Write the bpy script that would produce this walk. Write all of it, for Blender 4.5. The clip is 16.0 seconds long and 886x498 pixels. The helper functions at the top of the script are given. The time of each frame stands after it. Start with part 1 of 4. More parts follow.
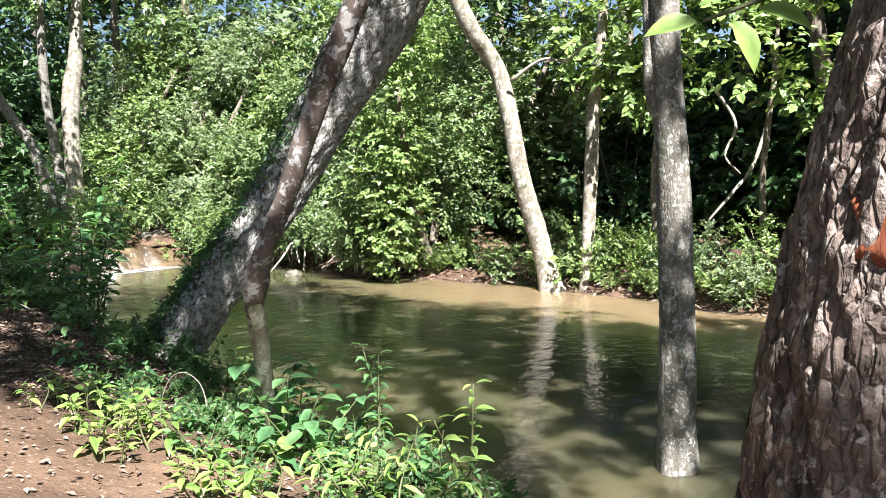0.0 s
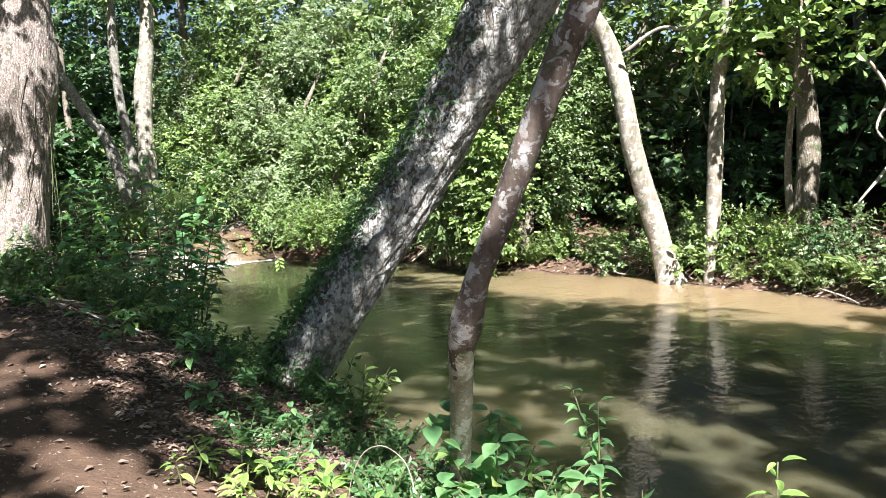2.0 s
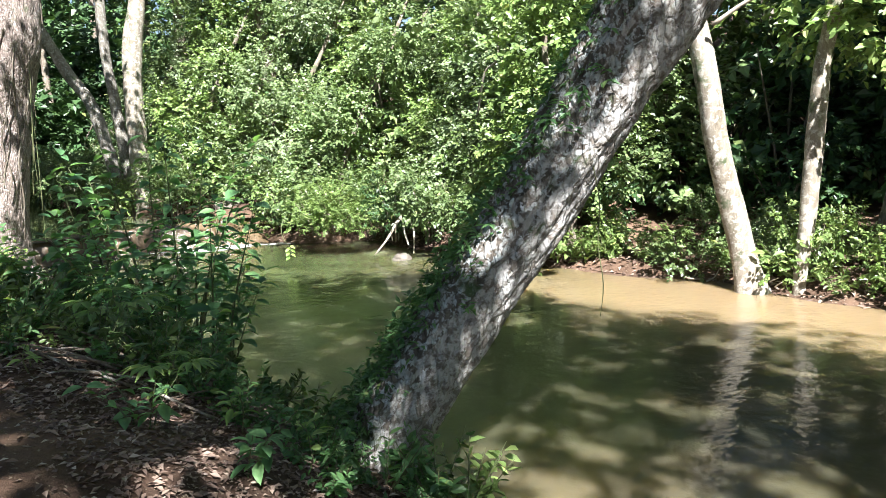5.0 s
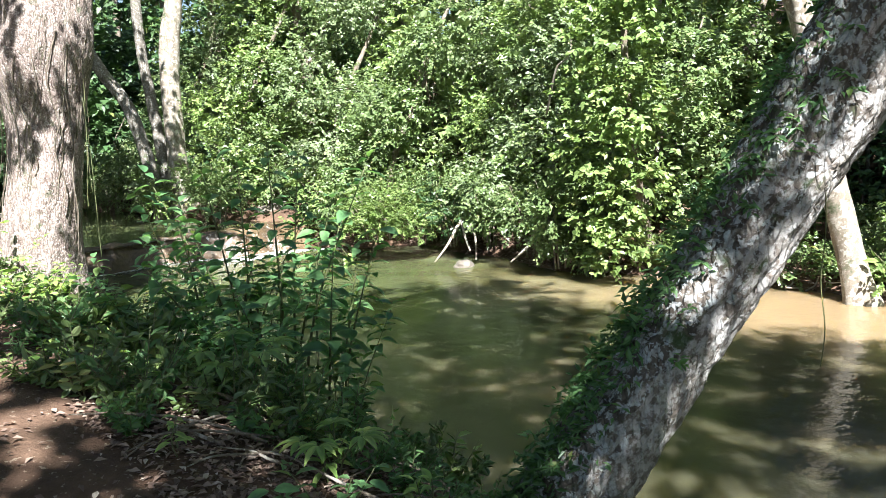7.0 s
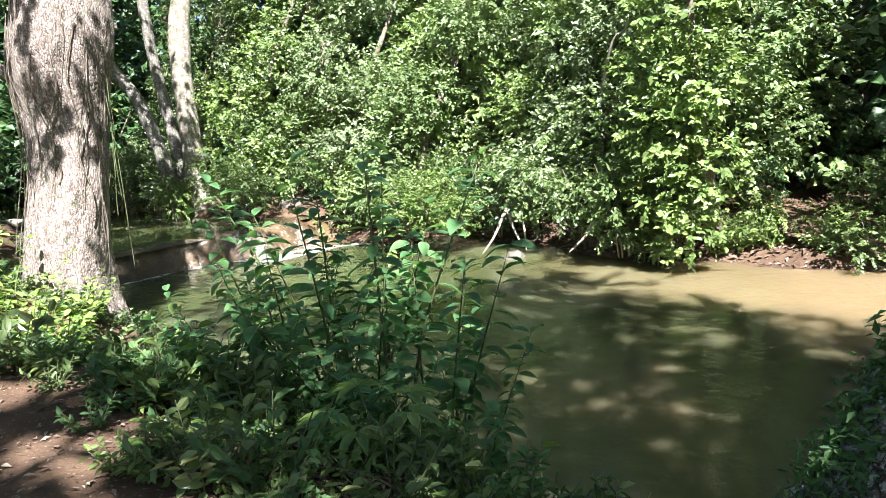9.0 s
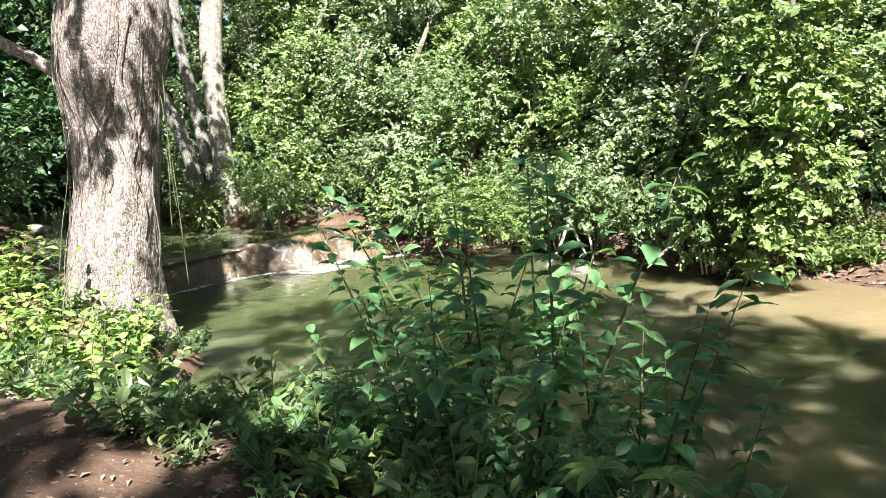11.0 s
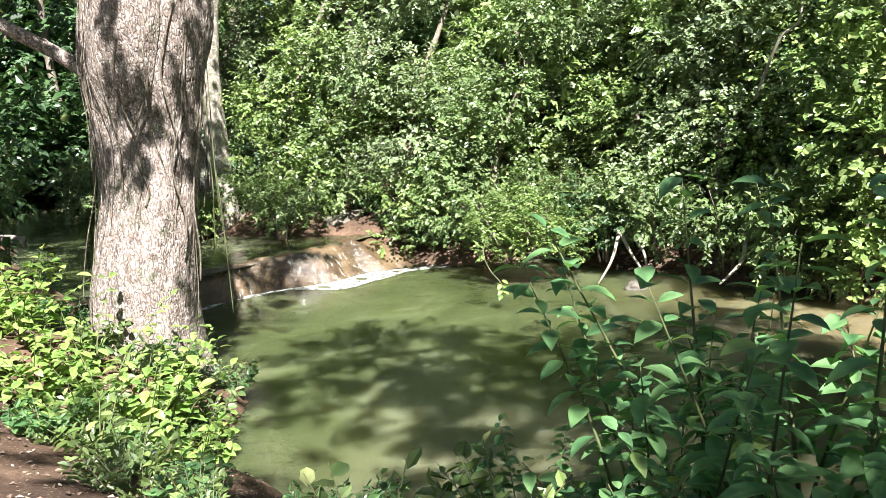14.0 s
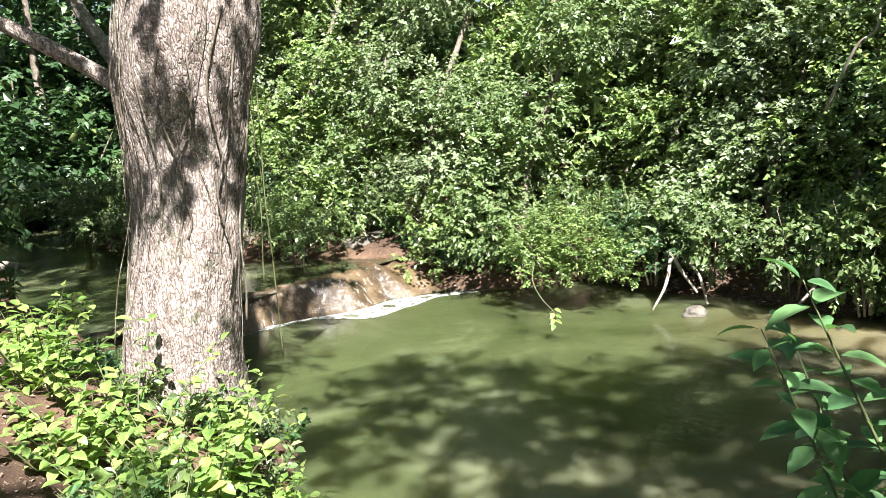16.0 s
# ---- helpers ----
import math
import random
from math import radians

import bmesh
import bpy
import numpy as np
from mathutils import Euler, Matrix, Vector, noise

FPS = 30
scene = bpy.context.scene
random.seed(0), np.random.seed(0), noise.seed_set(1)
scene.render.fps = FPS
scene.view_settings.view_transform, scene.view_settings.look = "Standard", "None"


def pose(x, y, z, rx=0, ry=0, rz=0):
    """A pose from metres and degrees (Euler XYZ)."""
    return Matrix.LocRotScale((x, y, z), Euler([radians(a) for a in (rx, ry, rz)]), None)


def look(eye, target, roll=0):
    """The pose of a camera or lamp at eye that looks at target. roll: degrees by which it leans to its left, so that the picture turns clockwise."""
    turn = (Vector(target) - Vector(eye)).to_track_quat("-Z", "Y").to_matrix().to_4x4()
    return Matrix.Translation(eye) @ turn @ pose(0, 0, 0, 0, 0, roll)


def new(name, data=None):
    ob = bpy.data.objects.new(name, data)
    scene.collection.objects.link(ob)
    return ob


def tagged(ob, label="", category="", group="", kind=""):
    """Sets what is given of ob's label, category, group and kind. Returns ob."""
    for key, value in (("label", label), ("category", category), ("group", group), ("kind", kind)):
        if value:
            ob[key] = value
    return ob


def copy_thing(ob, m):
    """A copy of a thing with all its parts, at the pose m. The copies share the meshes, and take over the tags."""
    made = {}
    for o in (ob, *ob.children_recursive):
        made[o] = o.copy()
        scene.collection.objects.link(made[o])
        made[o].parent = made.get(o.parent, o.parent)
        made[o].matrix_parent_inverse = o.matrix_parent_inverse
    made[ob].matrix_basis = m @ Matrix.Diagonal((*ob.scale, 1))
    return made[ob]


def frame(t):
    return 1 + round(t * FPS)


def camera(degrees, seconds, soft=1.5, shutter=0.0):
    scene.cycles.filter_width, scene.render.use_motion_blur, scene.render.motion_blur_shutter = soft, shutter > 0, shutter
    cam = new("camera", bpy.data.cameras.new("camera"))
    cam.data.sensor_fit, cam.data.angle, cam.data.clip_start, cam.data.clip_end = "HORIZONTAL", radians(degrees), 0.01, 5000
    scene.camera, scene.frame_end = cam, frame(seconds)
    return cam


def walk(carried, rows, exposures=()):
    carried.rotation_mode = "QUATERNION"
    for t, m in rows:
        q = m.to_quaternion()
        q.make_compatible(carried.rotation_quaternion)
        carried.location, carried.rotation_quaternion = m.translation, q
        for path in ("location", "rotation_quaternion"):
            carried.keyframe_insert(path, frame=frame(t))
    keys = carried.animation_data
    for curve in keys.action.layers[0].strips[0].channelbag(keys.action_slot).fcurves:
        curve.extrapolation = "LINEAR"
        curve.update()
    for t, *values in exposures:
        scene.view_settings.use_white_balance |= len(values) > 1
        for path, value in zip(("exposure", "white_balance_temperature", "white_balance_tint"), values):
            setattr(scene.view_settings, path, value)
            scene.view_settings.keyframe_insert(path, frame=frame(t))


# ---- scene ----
cam = camera(59.7, 16.0, soft=0.7)
METRES, EYE, TILT, LEAN, TURN = 10.0, 2.08, -5.5, 2.4, 0.0
ROWS = [
    (0.0, 0.0, 0.0, 0.0, -0.0, 0.0, -0.0),
    (0.5, -0.0211, 0.0267, 0.0059, 1.38, -0.37, 0.07),
    (1.0, -0.0435, 0.0494, 0.0065, 3.16, -0.81, 0.57),
    (1.5, -0.0684, 0.0688, 0.0171, 4.33, -1.15, 1.32),
    (2.0, -0.0846, 0.0977, 0.0196, 3.99, -1.39, 1.33),
    (2.5, -0.1004, 0.1276, 0.0278, 3.37, -1.35, 1.09),
    (3.0, -0.1257, 0.1553, 0.0374, 2.91, -1.31, 1.15),
    (3.5, -0.1421, 0.1774, 0.0421, 3.07, -1.49, 0.86),
    (6.0, -0.2411, 0.3089, 0.0651, 2.23, -4.4, -0.53),
    (6.5, -0.2694, 0.3199, 0.072, 2.76, -4.27, -0.12),
    (7.0, -0.2854, 0.3308, 0.0733, 3.48, -4.11, 0.54),
    (7.5, -0.3035, 0.3552, 0.0789, 3.88, -4.36, 1.37),
    (8.0, -0.3222, 0.3758, 0.0804, 4.02, -4.89, 2.19),
    (8.5, -0.3499, 0.3938, 0.0894, 3.62, -5.28, 2.9),
    (9.0, -0.3706, 0.4155, 0.0903, 3.3, -5.6, 3.07),
    (9.5, -0.3919, 0.4426, 0.0964, 3.49, -5.57, 3.03),
    (10.0, -0.4199, 0.4636, 0.0973, 3.57, -5.55, 2.95),
    (12.5, -0.5385, 0.5452, 0.1096, 2.02, -4.65, 1.86),
    (13.0, -0.5593, 0.5661, 0.1135, 1.16, -4.6, 2.01),
    (13.5, -0.5896, 0.5836, 0.1162, 0.03, -4.92, 2.59),
    (14.0, -0.6111, 0.5967, 0.1175, -0.16, -5.35, 2.74),
    (14.5, -0.6324, 0.6214, 0.1215, 0.01, -5.41, 2.58),
    (15.0, -0.6523, 0.6392, 0.1231, -0.64, -4.93, 2.68),
    (15.5, -0.6765, 0.6571, 0.1307, -1.51, -4.37, 3.13),
    (16.0, -0.6953, 0.6795, 0.1303, -1.61, -4.34, 3.3),
]
walk(cam, [(t, pose(0, 0, EYE, TILT, LEAN, TURN) @ pose(METRES * x, METRES * y, METRES * z, 90 + pitch, roll, yaw)) for t, x, y, z, yaw, pitch, roll in ROWS],
     exposures=((0.0, 2.08, 6250, 10), (3.5, 2.16, 6200, 10), (6.0, 2.30, 6200, 10), (10.2, 2.28, 6250, 10), (12.5, 2.15, 6400, 10), (16.0, 2.06, 6400, 10)))

# ---------------------------------------------------------------- light
SUN_DIR = Vector((0.31, -0.94, 1.2)).normalized()
world = bpy.data.worlds.new("sky")
scene.world = world
world.use_nodes = True
wt = world.node_tree
sky = wt.nodes.new("ShaderNodeTexSky")
sky.sky_type, sky.sun_disc = "NISHITA", False
sky.sun_elevation = math.asin(SUN_DIR.z)
sky.sun_rotation = math.atan2(SUN_DIR.x, SUN_DIR.y)
wt.links.new(sky.outputs[0], wt.nodes["Background"].inputs[0])
wt.nodes["Background"].inputs[1].default_value = 0.034
sun = new("sun", bpy.data.lights.new("sun", "SUN"))
sun.data.energy, sun.data.angle, sun.data.color = 5.0, radians(0.53), (1.0, 0.98, 0.94)
sun.matrix_world = look(SUN_DIR * 60, (0, 0, 0))


# ---------------------------------------------------------------- materials
def material(name):
    m = bpy.data.materials.new(name)
    m.use_nodes = True
    return m, m.node_tree, m.node_tree.nodes["Principled BSDF"]


def node(nt, kind, **inputs):
    n = nt.nodes.new("ShaderNode" + kind)
    for key, value in inputs.items():
        n.inputs[key.replace("_", " ")].default_value = value
    return n


def ramp(nt, source, stops):
    r = nt.nodes.new("ShaderNodeValToRGB")
    el = r.color_ramp.elements
    while len(el) < len(stops):
        el.new(0.5)
    for e, (p, c) in zip(el, stops):
        e.position, e.color = p, (c, c, c, 1) if isinstance(c, (int, float)) else (*c, 1)
    nt.links.new(source, r.inputs[0])
    return r.outputs[0]


def mix(nt, fac, a, b, mode="MIX"):
    x = nt.nodes.new("ShaderNodeMix")
    x.data_type, x.blend_type = "RGBA", mode
    for s, v in ((x.inputs[0], fac), (x.inputs[6], a), (x.inputs[7], b)):
        if isinstance(v, tuple):
            s.default_value = (*v, 1)
        elif isinstance(v, (int, float)):
            s.default_value = v
        else:
            nt.links.new(v, s)
    return x.outputs[2]


def noise_tex(nt, scale, detail=4, rough=0.6, stretch=None, distortion=0.0):
    c = nt.nodes.new("ShaderNodeTexCoord")
    n = node(nt, "TexNoise", Scale=scale, Detail=detail, Roughness=rough, Distortion=distortion)
    if stretch:
        mp = nt.nodes.new("ShaderNodeMapping")
        mp.inputs["Scale"].default_value = stretch
        nt.links.new(c.outputs["Object"], mp.inputs[0])
        nt.links.new(mp.outputs[0], n.inputs["Vector"])
    else:
        nt.links.new(c.outputs["Object"], n.inputs["Vector"])
    return n.outputs[0]


def cells(nt, scale, stretch=(1, 1, 1), feature="F1"):
    c = nt.nodes.new("ShaderNodeTexCoord")
    mp = nt.nodes.new("ShaderNodeMapping")
    mp.inputs["Scale"].default_value = stretch
    v = node(nt, "TexVoronoi", Scale=scale)
    v.feature = feature
    nt.links.new(c.outputs["Object"], mp.inputs[0])
    nt.links.new(mp.outputs[0], v.inputs["Vector"])
    return v.outputs["Distance"]


def cracks(nt, scale, stretch):
    """Distance to the edges of wavy bark plates."""
    c = nt.nodes.new("ShaderNodeTexCoord")
    w = node(nt, "TexNoise", Scale=4.0, Detail=3.0)
    nt.links.new(c.outputs["Object"], w.inputs["Vector"])
    add = nt.nodes.new("ShaderNodeVectorMath")
    add.operation = "MULTIPLY_ADD"
    add.inputs[1].default_value = (1.6 / scale, 1.6 / scale, 3.0 / scale)
    nt.links.new(w.outputs["Color"], add.inputs[0])
    nt.links.new(c.outputs["Object"], add.inputs[2])
    mp = nt.nodes.new("ShaderNodeMapping")
    mp.inputs["Scale"].default_value = stretch
    nt.links.new(add.outputs[0], mp.inputs[0])
    v = node(nt, "TexVoronoi", Scale=scale)
    v.feature = "DISTANCE_TO_EDGE"
    nt.links.new(mp.outputs[0], v.inputs["Vector"])
    return v.outputs["Distance"]


def bump(nt, bsdf, height, strength, distance):
    b = node(nt, "Bump", Strength=strength, Distance=distance)
    nt.links.new(height, b.inputs["Height"])
    nt.links.new(b.outputs[0], bsdf.inputs["Normal"])


def leaf_material(name, dark, mid, light, yellow, gloss=0.42, through_light=0.35, single=False):
    m, nt, p = material(name)
    g = nt.nodes.new("ShaderNodeObjectInfo" if single else "ShaderNodeNewGeometry")
    col = ramp(nt, g.outputs["Random" if single else "Random Per Island"], [(0.0, dark), (0.45, mid), (0.85, light), (0.97, light), (1.0, yellow)])
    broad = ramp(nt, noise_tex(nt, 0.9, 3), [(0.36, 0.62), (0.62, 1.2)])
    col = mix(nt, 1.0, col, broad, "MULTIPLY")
    nt.links.new(col, p.inputs["Base Color"])
    p.inputs["Roughness"].default_value = gloss
    p.inputs["Specular IOR Level"].default_value = 0.5
    tr = nt.nodes.new("ShaderNodeBsdfTranslucent")
    nt.links.new(mix(nt, 1.0, col, (1.25, 1.35, 0.65), "MULTIPLY"), tr.inputs[0])
    ms = nt.nodes.new("ShaderNodeMixShader")
    ms.inputs[0].default_value = through_light
    nt.links.new(p.outputs[0], ms.inputs[1])
    nt.links.new(tr.outputs[0], ms.inputs[2])
    nt.links.new(ms.outputs[0], nt.nodes["Material Output"].inputs[0])
    return m


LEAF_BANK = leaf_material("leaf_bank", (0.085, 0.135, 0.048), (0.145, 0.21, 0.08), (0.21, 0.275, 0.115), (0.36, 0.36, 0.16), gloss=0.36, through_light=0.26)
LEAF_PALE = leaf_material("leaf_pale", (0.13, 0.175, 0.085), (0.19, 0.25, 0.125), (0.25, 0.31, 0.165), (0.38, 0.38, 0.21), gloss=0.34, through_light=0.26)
# Darker copy of LEAF_BANK: shade put into the colour of foliage further back.
LEAF_SHADED = leaf_material("leaf_shaded", (0.03, 0.065, 0.024), (0.055, 0.115, 0.042), (0.09, 0.16, 0.058), (0.18, 0.20, 0.065), through_light=0.2)
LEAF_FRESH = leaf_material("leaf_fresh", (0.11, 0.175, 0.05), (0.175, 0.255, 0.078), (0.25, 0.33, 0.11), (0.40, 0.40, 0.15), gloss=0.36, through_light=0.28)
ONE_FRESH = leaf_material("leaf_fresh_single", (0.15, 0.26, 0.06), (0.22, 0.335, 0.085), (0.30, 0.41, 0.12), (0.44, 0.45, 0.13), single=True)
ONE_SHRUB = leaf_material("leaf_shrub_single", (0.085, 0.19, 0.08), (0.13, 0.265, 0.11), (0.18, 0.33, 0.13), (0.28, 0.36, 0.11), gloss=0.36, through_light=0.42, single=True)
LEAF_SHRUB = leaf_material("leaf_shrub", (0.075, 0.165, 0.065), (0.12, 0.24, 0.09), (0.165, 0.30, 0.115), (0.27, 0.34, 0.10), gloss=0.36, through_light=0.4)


def bark_material(name, base_dark, base_light, patch, patch_amount, moss=0.0, ridges=6.0, depth=0.012, red=None, crack_dark=0.35, lichen=11.0, pale_lit_side=None, plate=0.0, flaky=0.4):
    m, nt, p = material(name)
    streak = noise_tex(nt, ridges, 6, 0.65, (1, 1, 0.25))
    col = ramp(nt, streak, [(0.3, base_dark), (0.7, base_light)])
    if red:
        col = mix(nt, ramp(nt, noise_tex(nt, 4.0, 4), [(0.57, 0.0), (0.64, 0.8)]), col, red)
    lich = noise_tex(nt, lichen, 7, 0.66, None, 0.5)
    edge = 0.60 - patch_amount * 0.22
    fac = ramp(nt, lich, [(edge, 0.0), (edge + 0.035, 0.95)])
    small = ramp(nt, noise_tex(nt, 26.0, 5, 0.6, None, 0.5), [(0.63, 0.0), (0.66, 0.8)])
    col = mix(nt, fac, col, mix(nt, ramp(nt, noise_tex(nt, 19.0, 4), [(0.35, 0.0), (0.65, 0.7)]), patch, base_light))
    col = mix(nt, small, col, patch)
    fine = noise_tex(nt, 60.0, 4)
    col = mix(nt, 0.55, col, ramp(nt, fine, [(0.3, 0.45), (0.7, 1.0)]), "MULTIPLY")
    # colour multiplied darker along the edges of the bark plates
    col = mix(nt, crack_dark, col, ramp(nt, cracks(nt, plate or 3.2 * ridges, (1, 1, 0.28)), [(0.0, 0.25), (0.10, 1.0)]), "MULTIPLY")
    if moss:
        col = mix(nt, ramp(nt, noise_tex(nt, 3.2, 5, 0.7), [(0.60 - moss * 0.2, 0.0), (0.72 - moss * 0.2, 0.85)]), col, (0.045, 0.075, 0.025))
    # One side gets a paler tone for sunlit bark besides its smooth grey.
    if pale_lit_side:
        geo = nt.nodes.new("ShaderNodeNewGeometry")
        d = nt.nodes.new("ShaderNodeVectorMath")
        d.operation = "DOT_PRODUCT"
        d.inputs[1].default_value = pale_lit_side
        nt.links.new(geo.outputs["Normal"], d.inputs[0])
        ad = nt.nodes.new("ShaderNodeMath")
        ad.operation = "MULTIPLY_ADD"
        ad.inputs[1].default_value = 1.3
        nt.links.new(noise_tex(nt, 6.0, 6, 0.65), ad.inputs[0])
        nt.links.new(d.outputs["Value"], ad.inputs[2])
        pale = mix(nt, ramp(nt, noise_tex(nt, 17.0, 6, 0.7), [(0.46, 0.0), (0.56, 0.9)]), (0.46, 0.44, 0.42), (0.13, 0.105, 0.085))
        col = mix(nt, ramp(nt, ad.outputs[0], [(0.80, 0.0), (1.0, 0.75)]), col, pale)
    nt.links.new(col, p.inputs["Base Color"])
    p.inputs["Roughness"].default_value = 0.88
    p.inputs["Specular IOR Level"].default_value = 0.2
    crack = ramp(nt, cracks(nt, plate or 3.2 * ridges, (1, 1, 0.28)), [(0.0, 0.0), (0.16, 1.0)])
    h = mix(nt, 0.45, streak, mix(nt, flaky, crack, fine))
    bump(nt, p, h, 1.0, depth * 1.6)
    return m


# Lower right side painted pale, partly in place of sunlight on it.
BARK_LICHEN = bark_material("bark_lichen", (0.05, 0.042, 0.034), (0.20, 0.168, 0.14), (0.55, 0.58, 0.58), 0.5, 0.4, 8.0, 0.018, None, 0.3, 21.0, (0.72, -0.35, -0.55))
# Pinkish bark, darkened to carry the shade on the crooked tree's upper stem.
BARK_PINK = bark_material("bark_pink", (0.045, 0.032, 0.027), (0.21, 0.16, 0.135), (0.47, 0.46, 0.46), 0.36, 0.1, 11.0, 0.004, None, 0.04, 15.0, None, 90.0, 0.95)
BARK_GREY = bark_material("bark_grey", (0.11, 0.095, 0.075), (0.30, 0.27, 0.23), (0.56, 0.56, 0.53), 0.28, 0.15, 14.0, 0.004, None, 0.25, 27.0)
BARK_WHITE = bark_material("bark_white", (0.16, 0.13, 0.095), (0.40, 0.35, 0.285), (0.58, 0.55, 0.49), 0.36, 0.25, 9.0, 0.007, None, 0.05, 11.0, None, 60.0, 0.95)
BARK_BIG = bark_material("bark_big", (0.13, 0.09, 0.075), (0.50, 0.41, 0.36), (0.62, 0.56, 0.52), 0.28, 0.12, 20.0, 0.013, None, 0.65, 30.0, None, 36.0)
BARK_ROUGH = bark_material("bark_rough", (0.03, 0.02, 0.016), (0.38, 0.29, 0.245), (0.58, 0.51, 0.46), 0.16, 0.0, 14.0, 0.018, None, 0.55, 22.0, None, 38.0, 0.5)
BARK_DIM = bark_material("bark_dim", (0.14, 0.11, 0.08), (0.30, 0.25, 0.20), (0.45, 0.42, 0.37), 0.2, 0.2, 6.0, 0.012)
m_stem, nt, p = material("green_stem")
nt.links.new(ramp(nt, noise_tex(nt, 12, 3), [(0.3, (0.06, 0.09, 0.03)), (0.7, (0.14, 0.13, 0.06))]), p.inputs["Base Color"])
p.inputs["Roughness"].default_value = 0.6
STEM = m_stem
m_twig, nt, p = material("dead_twig")
nt.links.new(ramp(nt, noise_tex(nt, 14, 4), [(0.3, (0.20, 0.16, 0.12)), (0.7, (0.46, 0.41, 0.35))]), p.inputs["Base Color"])
p.inputs["Roughness"].default_value = 0.85
TWIG = m_twig

# earth with darker and lighter brown soil
SOIL, nt, p = material("bank_soil")
big = noise_tex(nt, 0.8, 5, 0.6)
fine = noise_tex(nt, 14.0, 8, 0.7)
col = ramp(nt, big, [(0.3, (0.055, 0.034, 0.025)), (0.5, (0.12, 0.073, 0.049)), (0.7, (0.24, 0.15, 0.10))])
col = mix(nt, 0.75, col, ramp(nt, fine, [(0.25, 0.35), (0.7, 1.0)]), "MULTIPLY")
col = mix(nt, ramp(nt, noise_tex(nt, 40.0, 3), [(0.62, 0.0), (0.68, 0.7)]), col, (0.33, 0.27, 0.2))
nt.links.new(col, p.inputs["Base Color"])
p.inputs["Roughness"].default_value = 0.93
p.inputs["Specular IOR Level"].default_value = 0.2
bump(nt, p, mix(nt, 0.5, fine, noise_tex(nt, 45.0, 5)), 0.9, 0.03)

# silty river water
WATER, nt, p = material("silty_water")
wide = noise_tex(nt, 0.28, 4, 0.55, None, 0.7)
# Green's dark stop takes shaded water's tone, its pale stop sunlit water's.
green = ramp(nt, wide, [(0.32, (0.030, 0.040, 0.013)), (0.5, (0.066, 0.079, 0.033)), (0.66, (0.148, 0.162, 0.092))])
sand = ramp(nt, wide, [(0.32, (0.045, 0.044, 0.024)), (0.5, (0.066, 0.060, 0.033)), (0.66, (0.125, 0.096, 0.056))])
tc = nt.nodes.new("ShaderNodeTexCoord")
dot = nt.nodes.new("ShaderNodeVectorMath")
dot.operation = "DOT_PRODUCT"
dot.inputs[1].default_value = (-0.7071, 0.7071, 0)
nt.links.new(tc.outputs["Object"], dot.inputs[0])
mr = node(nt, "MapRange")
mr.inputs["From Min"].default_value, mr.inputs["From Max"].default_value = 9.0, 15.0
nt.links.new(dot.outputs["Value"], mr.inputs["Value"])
# Paler sandy band along the far shore: shallows, with their sunlight painted in.
lit_shoal = nt.nodes.new("ShaderNodeVectorMath")
lit_shoal.operation = "DOT_PRODUCT"
lit_shoal.inputs[1].default_value = (0.7071, 0.7071, 0)
nt.links.new(tc.outputs["Object"], lit_shoal.inputs[0])
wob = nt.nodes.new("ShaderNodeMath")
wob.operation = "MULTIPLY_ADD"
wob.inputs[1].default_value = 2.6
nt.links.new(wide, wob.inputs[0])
nt.links.new(lit_shoal.outputs["Value"], wob.inputs[2])
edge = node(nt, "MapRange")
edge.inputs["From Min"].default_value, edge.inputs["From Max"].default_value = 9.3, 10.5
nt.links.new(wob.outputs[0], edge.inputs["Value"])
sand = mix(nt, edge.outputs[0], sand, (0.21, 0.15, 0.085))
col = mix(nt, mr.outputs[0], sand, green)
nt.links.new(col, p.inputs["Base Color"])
p.inputs["Roughness"].default_value = 0.045
p.inputs["IOR"].default_value = 1.333
p.subsurface_method = "BURLEY"
p.inputs["Subsurface Weight"].default_value = 1.0
p.inputs["Subsurface Radius"].default_value = (1.0, 0.9, 0.6)
p.inputs["Subsurface Scale"].default_value = 0.3
p.inputs["Specular IOR Level"].default_value = 0.5
wav = mix(nt, 0.35, noise_tex(nt, 2.6, 4, 0.55, (1.0, 1.0, 1.0), 0.4), noise_tex(nt, 9.0, 3, 0.5))
bump(nt, p, wav, 0.34, 0.05)

FOAM, nt, p = material("white_foam")
p.inputs["Base Color"].default_value = (0.82, 0.83, 0.80, 1)
p.inputs["Roughness"].default_value = 0.4
nt.links.new(ramp(nt, noise_tex(nt, 9.0, 8, 0.8), [(0.36, 0.0), (0.66, 0.85)]), p.inputs["Alpha"])
bump(nt, p, noise_tex(nt, 22.0, 4), 0.6, 0.03)
FALL, nt, p = material("falling_water")
p.inputs["Base Color"].default_value = (0.74, 0.72, 0.66, 1)
p.inputs["Roughness"].default_value = 0.15
nt.links.new(ramp(nt, noise_tex(nt, 5.5, 6, 0.75, (2.0, 2.0, 0.25)), [(0.54, 0.0), (0.72, 0.8)]), p.inputs["Alpha"])

WEIR, nt, p = material("wet_weir_stone")
col = ramp(nt, noise_tex(nt, 1.6, 6, 0.65), [(0.3, (0.035, 0.026, 0.018)), (0.5, (0.105, 0.07, 0.04)), (0.7, (0.21, 0.145, 0.085))])
col = mix(nt, 0.6, col, ramp(nt, noise_tex(nt, 18, 5), [(0.3, 0.45), (0.7, 1.0)]), "MULTIPLY")
nt.links.new(col, p.inputs["Base Color"])
p.inputs["Roughness"].default_value = 0.22
bump(nt, p, noise_tex(nt, 9, 6, 0.7), 0.6, 0.05)
